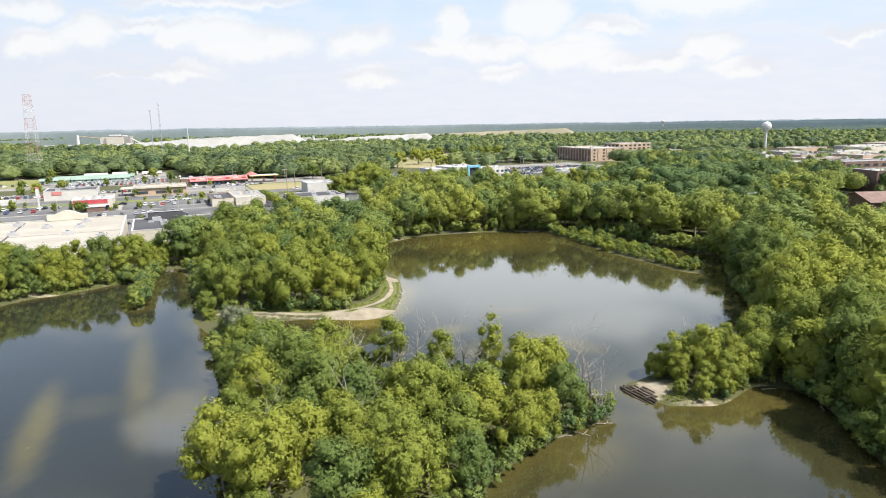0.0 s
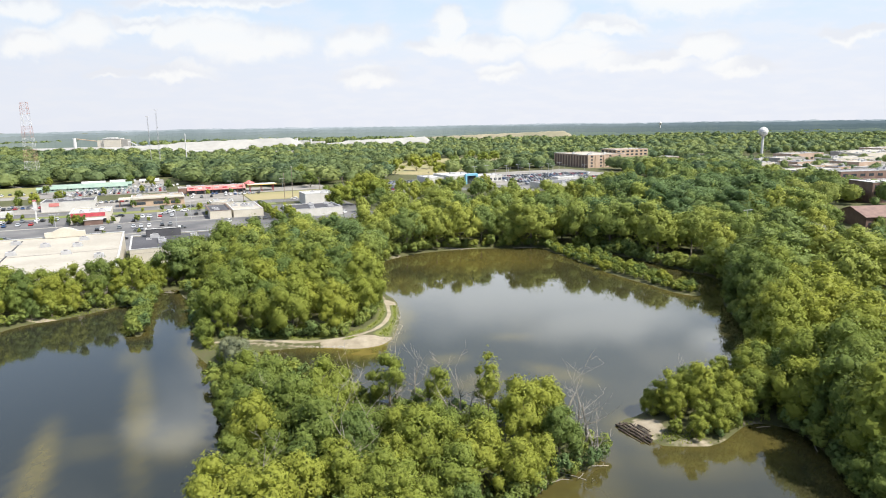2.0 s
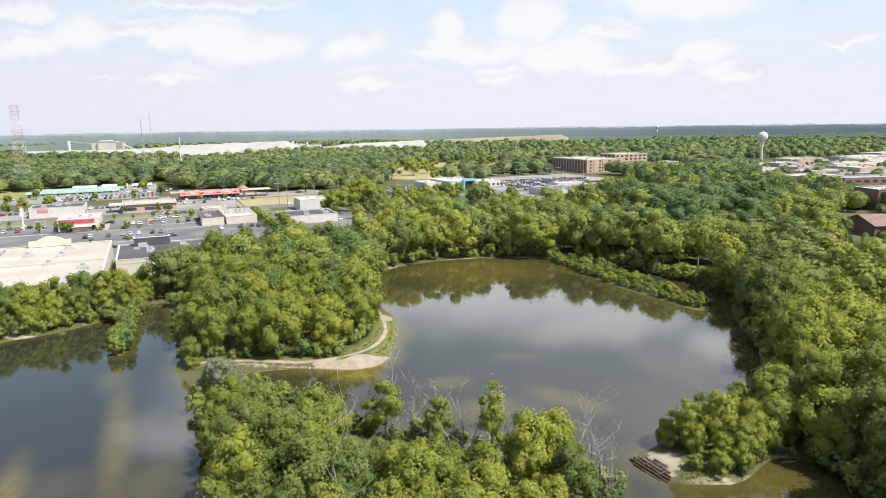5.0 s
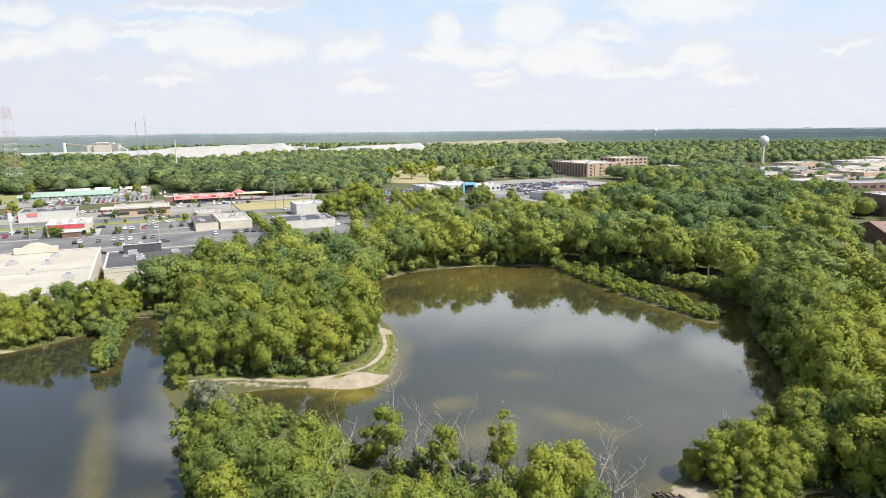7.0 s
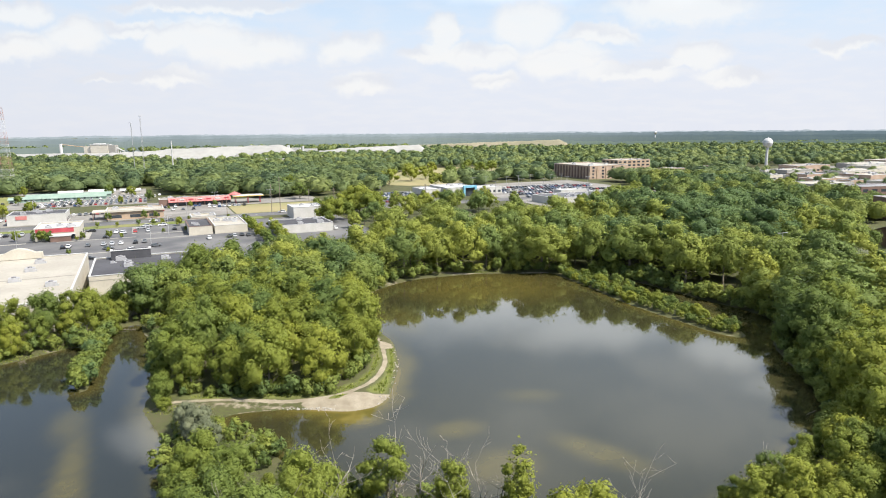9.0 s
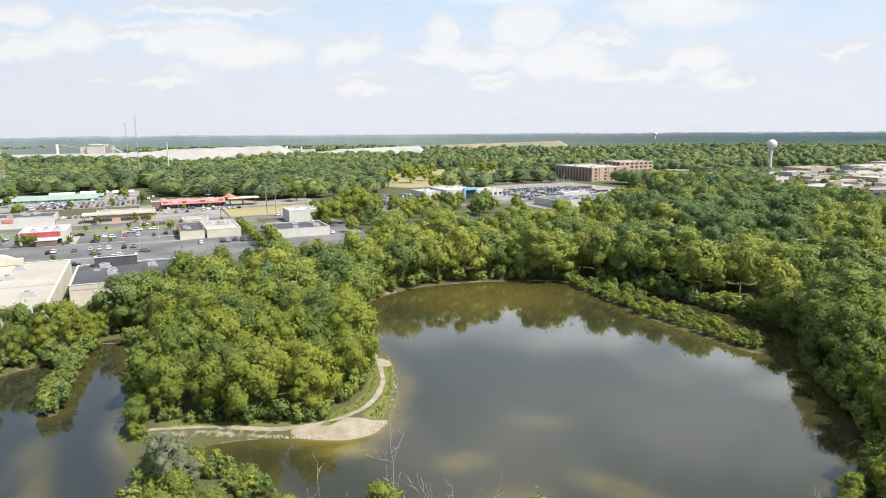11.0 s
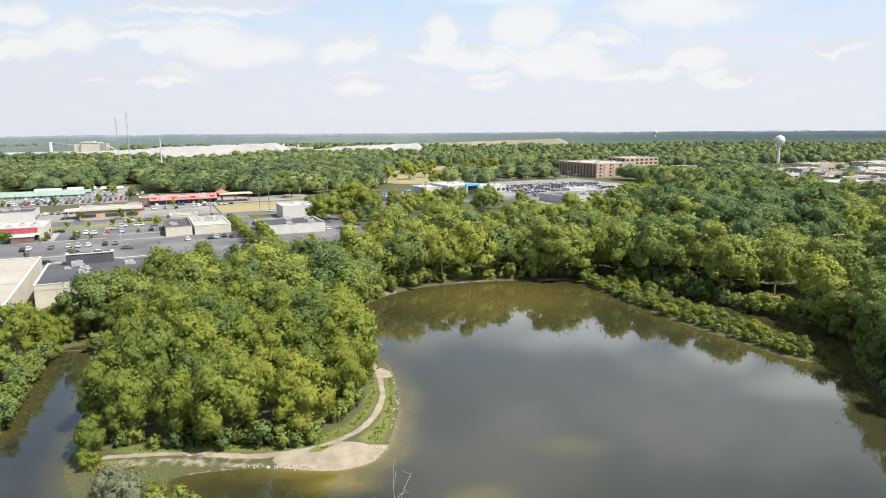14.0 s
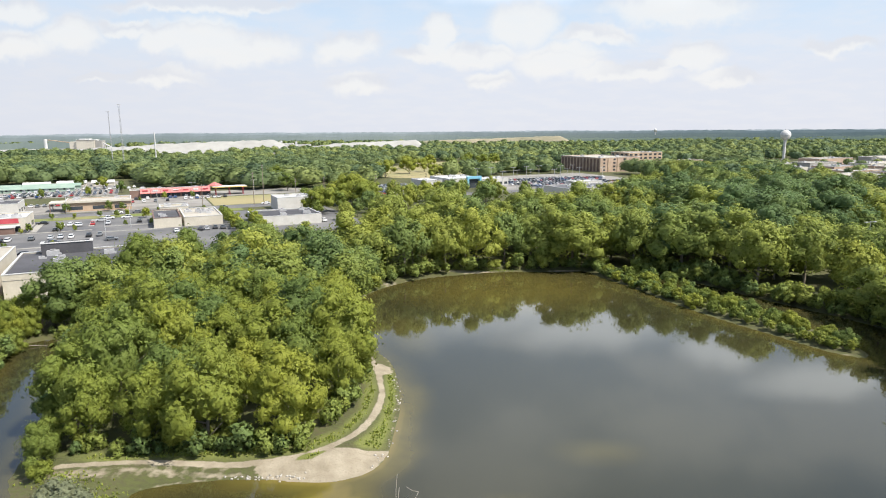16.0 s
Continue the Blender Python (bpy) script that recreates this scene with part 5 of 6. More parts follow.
part("downpipe", boxes((20, -0.15, 0, 20.15, 0, 7.5), (45, -0.15, 0, 45.15, 0, 7.5), (70, -0.15, 0, 70.15, 0, 7.5)), steel, store)

annex = building("annex_store", *g2(2.6, 30), GRID, 34, 30, 7.0, cream_wall, dark_roof, "white store annex with a dark flat roof", "store", 0.3, 0, 0, 5)
for a, b, s in ((9, 12, 1.1), (9, 17, 1.0), (6.4, 23.6, 1.3), (20, 20, 1.1), (26, 14, 1.2), (5, 20, 0.6)):
    roof_unit(annex, a, b, 6.7, s)
part("raised_front", boxes((5, 26.2, 6.7, 17, 26.6, 9.6), (5, 26.6, 6.7, 5.4, 29.4, 9.6), (16.6, 26.6, 6.7, 17, 29.4, 9.6), (5.4, 29.0, 6.7, 16.6, 29.4, 9.6)), dark_roof, annex, "dark back of the raised shop front")
part("front_coping", boxes((4.8, 26.0, 9.6, 17.2, 26.75, 9.8), (4.8, 26.75, 9.6, 5.6, 29.5, 9.8), (16.4, 26.75, 9.6, 17.2, 29.5, 9.8)), white_paint, annex)
part("wall_seam", boxes((11, -0.06, 0, 11.1, -0.01, 7), (22, -0.06, 0, 22.1, -0.01, 7), (0, -0.07, 5.6, 34, -0.01, 5.7)), concrete, annex)

# ---- car parks, streets, lawns ----
slab("car_park", -150, 70, 75, 186, asphalt, "wide dark asphalt car park of the stores", 0.03)
slab("north_car_park", -150, 214, 66, 262, worn_asphalt, "asphalt car park across the road", 0.03)
slab("road", -260, 197, 330, 212, asphalt, "straight asphalt main road", 0.06, "road")
slab("strip_car_park", 20, 262, 130, 300, worn_asphalt, "asphalt forecourt of the red strip shops", 0.045)
slab("verge", -150, 186.5, 78, 196.5, lawn_mat, "grass verge along the road", 0.09, "grass")
slab("dry_lawn", 67, 213, 130, 258, field_mat, "dry yellowish lawn by the road", 0.07, "grass")
slab("yard", 40, 100, 118, 185, asphalt, "asphalt yard behind the small shops", 0.02)
slab("dealer_lot", 150, 214, 205, 292, asphalt, "asphalt lot of a car dealer", 0.05)
slab("stock_lot", 244, 160, 374, 318, worn_asphalt, "large asphalt lot full of cars", 0.05)
slab("kerb_island", 12, 160, 14, 184, concrete, "pale concrete kerb island", 0.16)
slab("kerb_island", -8, 152, -5.5, 184, concrete, "pale concrete kerb island", 0.16)
slab("kerb_strip", -150, 150, -30, 152, concrete, "pale concrete kerb strip", 0.16)
slab("kerb_strip", 16, 140, 40, 141.2, concrete, "pale concrete kerb strip", 0.16)
slab("garden_yard", -120, 300, 20, 425, worn_asphalt, "paved yard of the garden market", 0.03)
slab("small_field", -98, 322, -64, 400, grass_mat, "patch of dry grass behind the shops", 0.06, "grass")
slab("west_yard", -330, 214, -151, 380, concrete, "pale paved yards and lots", 0.035)
DRV = boxes((0, 0, -0.35, 11, 4.5, 0.05))
drive = part("driveway", DRV, concrete)
drive.matrix_world = pose(120, 200, LAND, 0, 0, 28)
tagged(drive, "short pale concrete driveway between garden trees", "pavement", kind="structure")
for k in range(26):
    slab("lane_mark", -60 + k * 9, 204.3, -57 + k * 9, 204.5, white_paint, "short white lane line painted on the road", 0.067, "road marking")
FLD = bmesh.new()
FLD.faces.new([FLD.verts.new((x, y, LAND + 0.05)) for x, y in smooth_loop(FIELD, 4)])
tagged(part("field", FLD, field_mat), "open field of dry yellow grass", "field", kind="structure")
TWN = bmesh.new()
TWN.faces.new([TWN.verts.new((x, y, LAND + 0.03)) for x, y in ((225, 400), (900, 330), (1000, 800), (420, 800), (330, 740), (245, 640))])
tagged(part("town_paving", TWN, worn_asphalt), "grey streets and lots of the town", "pavement", kind="structure")

# ---- shops along the road ----
burger = building("red_white_shop", *g2(-27, 156), GRID, 18, 22, 5.6, cream_wall, white_paint, "cream shop with a red band round its roof", "shop", 0.6, 0, 3, 11, side_bays=2)
part("red_band", boxes((0.6, -0.25, 3.6, 15.6, -0.02, 5.4)), red_paint, burger)
part("awning", boxes((6, -2.6, 2.7, 16, -0.02, 2.95)), white_paint, burger)
part("shopfront", boxes((3, -0.12, 0.3, 16, -0.02, 2.6)), dark_glass, burger)
porch_box = part("porch", boxes((6.5, -5, -0.3, 14.5, -2.6, 2.4)), brown_wall, burger)
part("porch_roof", boxes((6.2, -5.3, 2.4, 14.8, -2.6, 2.7)), white_paint, porch_box)
white_shop = building("white_shop", *g2(-47, 218), GRID, 27, 20, 5.4, white_wall, dark_roof, "white shop with a red sign panel", "shop", 0.3, 0, 4, 12, side_bays=3)
part("red_sign", boxes((4, -0.22, 3.0, 9, -0.02, 4.9)), pink_red, white_shop)
sign = root("pylon_sign", *g2(-43, 172), LAND, GRID, "tall white roadside sign with a red cap", "sign")
part("post", boxes((-0.35, -0.2, 0, 0.35, 0.2, 11)), white_paint, sign)
part("panel", boxes((-0.8, -0.3, 6.5, 0.8, 0.3, 10.6)), white_paint, sign)
part("cap", boxes((-0.8, -0.3, 11, 0.8, 0.3, 11.7)), pink_red, sign)
tan_shop = building("tan_shop", *g2(-1, 219), GRID, 29, 17, 5.2, tan_wall, cream_roof, "low tan shop with a pale flat roof", "shop", 0.4, 3, 3, 13, side_bays=2)
part("fascia", boxes((-0.6, -0.9, 4.3, 29.4, -0.02, 5.3)), cream_wall, tan_shop)
porch = part("porch", boxes((-7, 2, 4.0, 0, 14, 4.5)), cream_wall, tan_shop)
part("porch_post", boxes((-6.8, 2.2, 0, -6.4, 2.6, 4.0)), brown_wall, porch)
part("porch_post", boxes((-6.8, 13.4, 0, -6.4, 13.8, 4.0)), brown_wall, porch)
strip = building("red_strip_shops", *g2(27, 273), GRID, 44, 13, 4.6, brown_wall, concrete, "long row of shops under a red tiled front", "shop", 0.3, 0, 6, 14)
for k in range(7):
    bm = bmesh.new()
    x0, x1 = 5.5 + k * 5.5, 5.5 + k * 5.5 + 5.3
    v = [bm.verts.new(p) for p in ((x0, -2.2, 2.9), (x1, -2.2, 2.9), (x1, -0.1, 5.4), (x0, -0.1, 5.4), (x0, -2.2, 2.6), (x1, -2.2, 2.6), (x1, -0.1, 2.6), (x0, -0.1, 2.6))]
    for f in ((0, 1, 2, 3), (4, 7, 6, 5), (0, 4, 5, 1), (1, 5, 6, 2), (0, 3, 7, 4)):
        bm.faces.new([v[i] for i in f])
    part("red_canopy", bm, pink_red, strip)
    part("shopfront", boxes((x0 + 0.4, -0.1, 0.2, x1 - 0.4, -0.02, 2.5)), dark_glass, strip)
    part("sign_panel", boxes((x0 + 1.2, -1.9, 3.7 if k % 3 else 4.0, x1 - 1.2, -1.2, 4.6)), white_paint if k % 2 else red_paint, strip)
fuel = root("fuel_canopy", *g2(72, 268), LAND, GRID, "yellow-edged fuel station canopy on posts", "canopy")
part("deck", boxes((0, 0, 4.6, 20, 10, 5.05)), yellow_paint, fuel)
part("deck_top", boxes((0.2, 0.2, 5.05, 19.8, 9.8, 5.1)), white_paint, fuel)
for x in (2, 10, 18):
    for y in (2.5, 7.5):
        part("post", boxes((x - 0.2, y - 0.2, 0, x + 0.2, y + 0.2, 4.6)), red_paint, fuel)
pyr = bmesh.new()
bmesh.ops.create_cone(pyr, cap_ends=True, segments=4, radius1=4.5, radius2=0.2, depth=2.2, matrix=Matrix.Translation((2, 8, 6.5)))
part("peaked_roof", pyr, pink_red, fuel)

small = building("small_tan_shop", *g2(40, 176), GRID, 12, 12, 4.6, cream_wall, cream_roof, "small cream shop with roof units", "shop", 0.5, 2, 3, 15)
building("white_roof_shop", *g2(48, 142), GRID, 15, 32, 3.8, cream_wall, cream_roof, "low shop with a pale cream roof", "shop", 0.3, 0, 7, 16)
building("dark_roof_shop", *g2(36.5, 142), GRID, 10.5, 30, 4.0, cream_wall, dark_roof, "low shop with a dark flat roof", "shop", 0.4, 0, 2, 17, coping=brown_wall)
building("white_box_store", *g2(92, 174), GRID, 17, 17, 6.4, white_wall, white_paint, "white box-shaped store building", "store", 0.4, 0, 3, 18)
building("black_roof_shop", *g2(74, 126), GRID, 27, 22, 4.0, white_wall, dark_roof, "white-walled shop with a black roof", "shop", 0.3, 0, 4, 19)
for k, (a, b, w) in enumerate(((-66, 346, 19.4), (-46, 346, 19.4), (-26, 346, 19.4), (-58, 364, 19.4), (-38, 364, 19.4), (-18, 364, 14), (-40, 384, 16), (-20, 388, 18), (2, 384, 14))):
    gable_house("market_shelter", *g2(a, b), GRID, w, 7, 2.2, 3.4, green_metal if k < 6 else cream_wall, green_metal if k < 6 else white_paint, "low market shelter with a pale green metal roof" if k < 6 else "low market shelter with a pale metal roof")
building("far_left_hall", *g2(-150, 372), GRID, 40, 24, 5, white_wall, white_paint, "white flat-roofed hall with a pale roof", "hall", 0.4, 6, 3, 20)
building("corner_shop", *g2(-118, 240), GRID, 24, 18, 5, white_wall, grey_roof, "white shop with a grey roof", "shop", 0.4, 5, 3, 21)
gable_house("brown_house", -436, 640, 10, 18, 11, 3.5, 8.5, tan_wall, surface("brown_shingle", (0.26, 0.17, 0.12), (0.34, 0.24, 0.17), 0.4), "tan house with a steep brown roof")

# ---- dealership ----
dealer = building("dealership", *g2(213, 236), GRID, 24, 30, 6.6, white_wall, white_paint, "white car dealership with a blue entrance frame", "showroom", 0.4, 0, 3, 22)
part("showroom_glass", boxes((1, -0.1, 0.4, 12, -0.02, 3.2)), dark_glass, dealer)
part("entrance_frame", boxes((12.5, -2.0, 0, 13.8, -0.02, 7.8), (21.5, -2.0, 0, 22.8, -0.02, 7.8), (13.8, -2.0, 6.2, 21.5, -0.02, 7.8)), blue_paint, dealer)
part("entrance_glass", boxes((14, -0.3, 0.2, 21.4, -0.02, 5.8)), dark_glass, dealer)
building("dealer_workshop", *g2(199, 244), GRID, 13.5, 22, 5.4, white_wall, white_paint, "pale flat-roofed dealership workshop", "workshop", 0.3, 3, 2, 23)
building("dealer_wing", *g2(238, 244), GRID, 24, 16, 4.8, white_wall, white_paint, "low white dealership wing", "showroom", 0.3, 6, 2, 24)
building("lot_office", *g2(287, 203), GRID, 22, 9, 4.2, white_wall, white_paint, "low white lot office", "office", 0.3, 5, 2, 25)
building("flat_shed", *g2(252, 160), GRID, 66, 26, 4.6, white_wall, surface("slate_roof", (0.10, 0.105, 0.115), (0.15, 0.152, 0.16), 0.1, 0.85, fine=1.5), "wide low store with a grey flat roof and vents", "store", 0.3, 0, 9, 26)
building("white_shed", *g2(242, 138), GRID, 6, 5, 7, white_wall, white_paint, "small bright white shed", "shed", 0.2)
car_field("stock_cars", [(-44 + 6 * (j % 2), 306 + j * 7, 20, 3.0, 0, 90) for j in range(4)] + [(262 + 5 * (j % 2) + (0 if j < 7 else 14), 206 + j * 8.5, 32 - (j % 3) * 4, 2.9, 0, 90) for j in range(9)] + [(150 + j, 226 + 10 * j, 17, 2.9, 0, 90) for j in range(6)], "crowded rows of parked dealer cars")
for k in range(14):
    pole("lot_light", *g2(240 + (k % 7) * 13, 214 + (k // 7) * 30 + (k % 3) * 4), 12, 0.14, steel, "tall thin lot light on a steel post", "light pole", 2, GRID, group="lot lights")

# ---- flats, tower and town ----
flats_loc = (121, 622)
flats = building("brick_flats", *flats_loc, GRID, 44, 58, 12.4, brick_wall, cream_roof, "four-storey brick apartment block with a flat roof", "apartments", 0.5, 0, 5, 27, storeys=4)
for k in range(12):
    part("window_bay", boxes((-0.25, 2 + k * 4.7, 0.6, -0.02, 4.4 + k * 4.7, 11.4)), brown_wall, flats)
for s in range(4):
    for k in range(4):
        part("window", boxes((3 + k * 11, -0.15, 1 + s * 3, 5.2 + k * 11, -0.02, 2.5 + s * 3)), dark_glass, flats)
for k in range(4):
    part("pilaster", boxes((8 + k * 10, -0.5, 0, 9.2 + k * 10, -0.02, 12)), tan_wall, flats)
building("tan_flats", 163, 690, GRID, 42, 26, 14.0, tan_wall, cream_roof, "tan brick apartment block with a flat roof", "apartments", 0.5, 7, 3, 28, storeys=4, side_bays=4)
building("small_flats", 183, 585, GRID, 16, 12, 12, tan_wall, cream_roof, "small tan apartment building", "apartments", 0.4, 4, 1, 29, storeys=4, side_bays=3)
building("small_flats", 242, 650, GRID, 18, 12, 10, tan_wall, cream_roof, "small tan apartment building", "apartments", 0.4, 5, 1, 30, storeys=3, side_bays=3)

tower = root("water_tower", 341, 750, LAND, 0, "white pedestal water tower with a round tank", "water tower")
bm = bmesh.new()
tube_into(bm, [(0, 0, -0.5), (0, 0, 1.2), (0, 0, 4.5), (0, 0, 20), (0, 0, 23), (0, 0, 25.6)], [3.6, 2.6, 1.5, 1.3, 1.5, 2.6], 20)
part("pedestal", bm, white_paint, tower)
bm = bmesh.new()
prof = [(2.4, 24.2), (4.0, 25.4), (5.0, 27.2), (5.35, 29.1), (5.0, 31.0), (4.0, 32.6), (2.3, 33.8), (0.4, 34.3)]
tube_into(bm, [(0, 0, z) for r, z in prof], [r for r, z in prof], 28)
part("tank", bm, white_paint, tower)
bm = bmesh.new()
tube_into(bm, [(0, 0, 34.2), (0, 0, 35.0)], [0.7, 0.6], 10)
part("vent", bm, steel, tower)

bm = bmesh.new()
far_tower = root("water_tower", 706, 2400, LAND, 0, "tiny pale water tower beyond the forest", "water tower")
tube_into(bm, [(0, 0, 0), (0, 0, 20)], [2.6, 2.0], 10)
part("pedestal", bm, white_paint, far_tower)
bm = bmesh.new()
tube_into(bm, [(0, 0, 19), (0, 0, 21), (0, 0, 25), (0, 0, 28), (0, 0, 30)], [3, 5, 6, 4.5, 1], 14)
part("tank", bm, white_paint, far_tower)
town_rng = random.Random(31)
TOWN_WALLS = (cream_wall, brick_wall, concrete, tan_wall, brown_wall, white_wall)
TOWN_WORDS = ("cream", "red brick", "grey", "tan", "brown", "white")
for x, y, w, d, h, k in ((262, 500, 44, 22, 5, 2), (330, 512, 40, 24, 5, 0), (290, 548, 46, 18, 5, 3), (300, 585, 34, 20, 6, 1), (345, 570, 30, 22, 6, 1), (268, 592, 22, 16, 5, 0),
                         (352, 622, 60, 20, 6, 0), (310, 640, 36, 18, 6, 2), (420, 600, 50, 26, 7, 5), (400, 660, 60, 24, 8, 0), (470, 640, 54, 26, 8, 5), (345, 690, 50, 22, 7, 1),
                         (420, 710, 70, 26, 7, 2), (520, 690, 60, 30, 9, 0), (480, 760, 80, 26, 8, 3), (560, 600, 60, 30, 8, 0), (390, 560, 30, 20, 6, 4), (440, 540, 44, 20, 6, 3)):
    building("town_building", x, y, GRID, w, d, h, TOWN_WALLS[k], (cream_roof, grey_roof, concrete)[town_rng.randrange(3)], TOWN_WORDS[k] + " flat-roofed commercial building in the town", "building",
             0.4, max(3, w // 7), 3, x, side_bays=3)
for k in range(34):
    a, b = 262 + (k % 9) * 38 + town_rng.uniform(-9, 9), 470 + (k // 9) * 66 + town_rng.uniform(-16, 16)
    w, d, c = town_rng.uniform(9, 18), town_rng.uniform(8, 13), town_rng.randrange(6)
    building("town_building", a, b, GRID + town_rng.uniform(-4, 4), w, d, town_rng.uniform(3.6, 5.4), TOWN_WALLS[c], (cream_roof, white_paint, concrete, dark_roof)[town_rng.randrange(4)], "small " + TOWN_WORDS[c] + " flat-roofed shop in the town", "building", 0.3, 3, 1, k)
ring([(262, 470), (500, 470), (640, 640), (640, 800), (420, 800), (330, 720), (255, 620)], 17, (4.5, 9), 107, "street_trees", tries=4000, dome=(150, 0.6, False))
flatsb = building("brown_apartments", 238, 406, 12, 76, 16, 12.0, brown_wall, grey_roof, "dark brown three-storey apartment building with balconies", "apartments", 0.3, 12, 3, 33, storeys=3)
for s in range(3):
    for k in range(6):
        b = part("balcony", boxes((3 + k * 11.5, -1.5, 0.2 + s * 3, 7.5 + k * 11.5, -0.02, 0.4 + s * 3)), concrete, flatsb)
        part("railing", boxes((3 + k * 11.5, -1.5, 0.4 + s * 3, 7.5 + k * 11.5, -1.42, 1.4 + s * 3)), brown_wall, b)
building("white_top_apartments", 221, 345, 8, 60, 18, 11.2, brown_wall, white_paint, "brown apartment building with a pale roof", "apartments", 0.4, 10, 3, 34, storeys=3)
gable_house("brown_roofed_hall", 172, 267, 6, 44, 20, 4.6, 7.8, brown_wall, surface("dark_shingle", (0.17, 0.11, 0.095), (0.24, 0.16, 0.13), 0.4), "hall with a wide dark brown shingle roof")

# ---- masts, poles, lines ----
rust_red = surface("mast_red", (0.34, 0.17, 0.14), (0.42, 0.24, 0.20), 0.5, 0.6, bump=0)
lattice_mast("radio_mast", -357, 522, 67, 9.6, 4.6, 14, (rust_red, rust_red, white_paint, white_paint), "red and white steel lattice radio mast")
thin_mast(-323, 680, 63, 0.75, "thin grey lattice antenna mast with a top frame")
thin_mast(-318, 650, 56, 0.4, "thinner grey antenna mast beside another")
pole("flag_pole", -335, 775, 36, 0.9, white_paint, "tall white tapered monopole antenna", "pole")
line_ends = []
for a, h in ((60, 13), (86, 17), (91, 21), (106, 14), (121, 14), (150, 14), (180, 14)):
    pole("utility_pole", *g2(a, 206 if h > 15 else 196.8), h, 0.2, timber_pole, "wooden utility pole with crossarms beside the road", "utility pole", 0, GRID + 90, True, "utility poles")
    line_ends.append((*g2(a, 206 if h > 15 else 196.8), LAND + h - 0.5))
for p, q in zip(line_ends, line_ends[1:]):
    wire(p, q, 0.8)
for a, b in ((-60, 110), (-30, 130), (20, 120), (-70, 160), (28, 150), (40, 214), (0, 214), (-40, 258), (60, 262), (95, 262)):
    pole("street_lamp", *g2(a, b), 9, 0.12, steel, "grey steel car park lamp with two heads", "street lamp", 2, GRID, group="street lamps")
pole("street_lamp", 106.7, 230, 13.6, 0.14, steel, "grey steel street lamp rising above the wood", "street lamp", 2, 20)

# ---- parked cars near the stores ----
for a, b, t, c in ((-22, 84, 10, 0), (-17, 86, 6, 3), (-38, 88, 0, None), (-30, 100, 0, 2), (-12, 132, 90, 0), (2, 165, 95, 0), (5.5, 166, 88, 0), (9, 164, 92, 1), (1, 152, 90, 2), (4, 120, 0, 3),
                   (12, 112, 20, None), (22, 118, 0, None), (-2, 98, 0, 2), (-48, 120, 0, None), (-52, 104, 90, None), (-6, 176, 0, 2), (16, 176, 0, 1), (19, 182, 0, 0), (26, 182, 0, 0)):
    cars_at(a, b, t, c)
for k in range(16):
    cars_at(-75 + k * 3.1, 240 if k % 5 else 241, 90)
for k in range(9):
    cars_at(-16 + k * 2.9, 250 + (k % 3) * 0.4, 88)
for k in range(14):
    cars_at(30 + k * 3.0, 265.5 + (k % 4) * 0.3, 90)
for a, b in ((-40, 201), (-10, 207), (22, 201), (48, 208), (70, 201), (92, 207), (102, 202), (30, 200), (130, 208), (-65, 207)):
    cars_at(a, b, 0)
for k in range(8):
    cars_at(56 + k * 3, 255, 90)
for k in range(22):
    cars_at(-110 + k * 4.2, 330 + (k % 3) * 6, 90)
for k in range(24):
    cars_at(-40 + k * 3.0, 345 + (k % 2) * 9, 90, car_rng.choice((0, 0, 1)))
for k in range(6):
    cars_at(84 + k * 3, 165, 90)
for k in range(30):
    cars_at(-118 + (k % 15) * 5.4, 88 + (k // 15) * 17, 90)
for k in range(13):
    cars_at(-20 + k * 3.1, 131 + (k % 2) * 0.4, 90)
for k in range(10):
    cars_at(-62 + k * 3.0, 178, 90)
for k in range(12):
    cars_at(44 + k * 2.9, 128 + (k % 3), 90) if k < 9 else cars_at(100 + (k - 9) * 3, 130, 90)
trailer = root("white_trailer", *g2(-70, 196), LAND, GRID, "long white box trailer standing on wheels", "trailer")
part("box", boxes((0, 0, 1.1, 13, 2.5, 3.9)), white_paint, trailer)
for x in (1.5, 10, 11.4):
    for y in (0.05, 2.25):
        w = bmesh.new()
        tube_into(w, [(x, y, 0.5), (x, y + 0.25, 0.5)], [0.5, 0.5], 10)
        part("wheel", w, tyre_mat, trailer)

for a0, a1, b in ((-70, -34, 111.5), (-20, 12, 111.5), (18, 42, 156), (-64, -36, 186), (-30, 2, 252), (8, 40, 256), (-78, -50, 229.5), (46, 66, 240), (-18, 14, 148.5)):
    slab("kerb_island", a0, b, a1, b + 1.4, concrete, "pale concrete kerb island", 0.16)
for k in range(20):
    cars_at(-56 + k * 5.8, 164.6, 90)
for k in range(22):
    cars_at(-78 + k * 5.9, 249.6, 90)
# ---- trees among the stores ----
for x, y, h in PARK + [(-57.8, 389.7, 17), (-67, 356, 13), (-50, 384, 13), (-128, 500, 15), (-112, 470, 12), (-72, 420, 11), (-20, 400, 10), (10, 398, 11)]:
    tree(x, y, h, "wide", 1.15, x, "field trees")
for k in range(5):
    slab("planted_island", -118 + k * 22, 96.5, -104 + k * 22, 98.5, lawn_mat, "narrow planted island in the car park", 0.15, "grass")
for a, b, h in ((-110, 97.5, 4.5), (-90, 97.5, 5), (-68, 97.5, 4), (-46, 97.5, 5), (-24, 97.5, 3.5), (-90, 200, 6), (-108, 205, 7), (-125, 195, 6), (-84, 262, 7), (-100, 285, 8), (-118, 290, 7), (-70, 300, 7),
                (-20, 300, 6), (4, 305, 6), (22, 318, 8), (-58, 330, 7), (-92, 318, 8), (-64, 398, 8), (10, 350, 9), (-5, 372, 9)):
    tree(*g2(a, b), h, "round" if int(h) % 2 else "broad", 1.0, a * b, "trees among the stores")
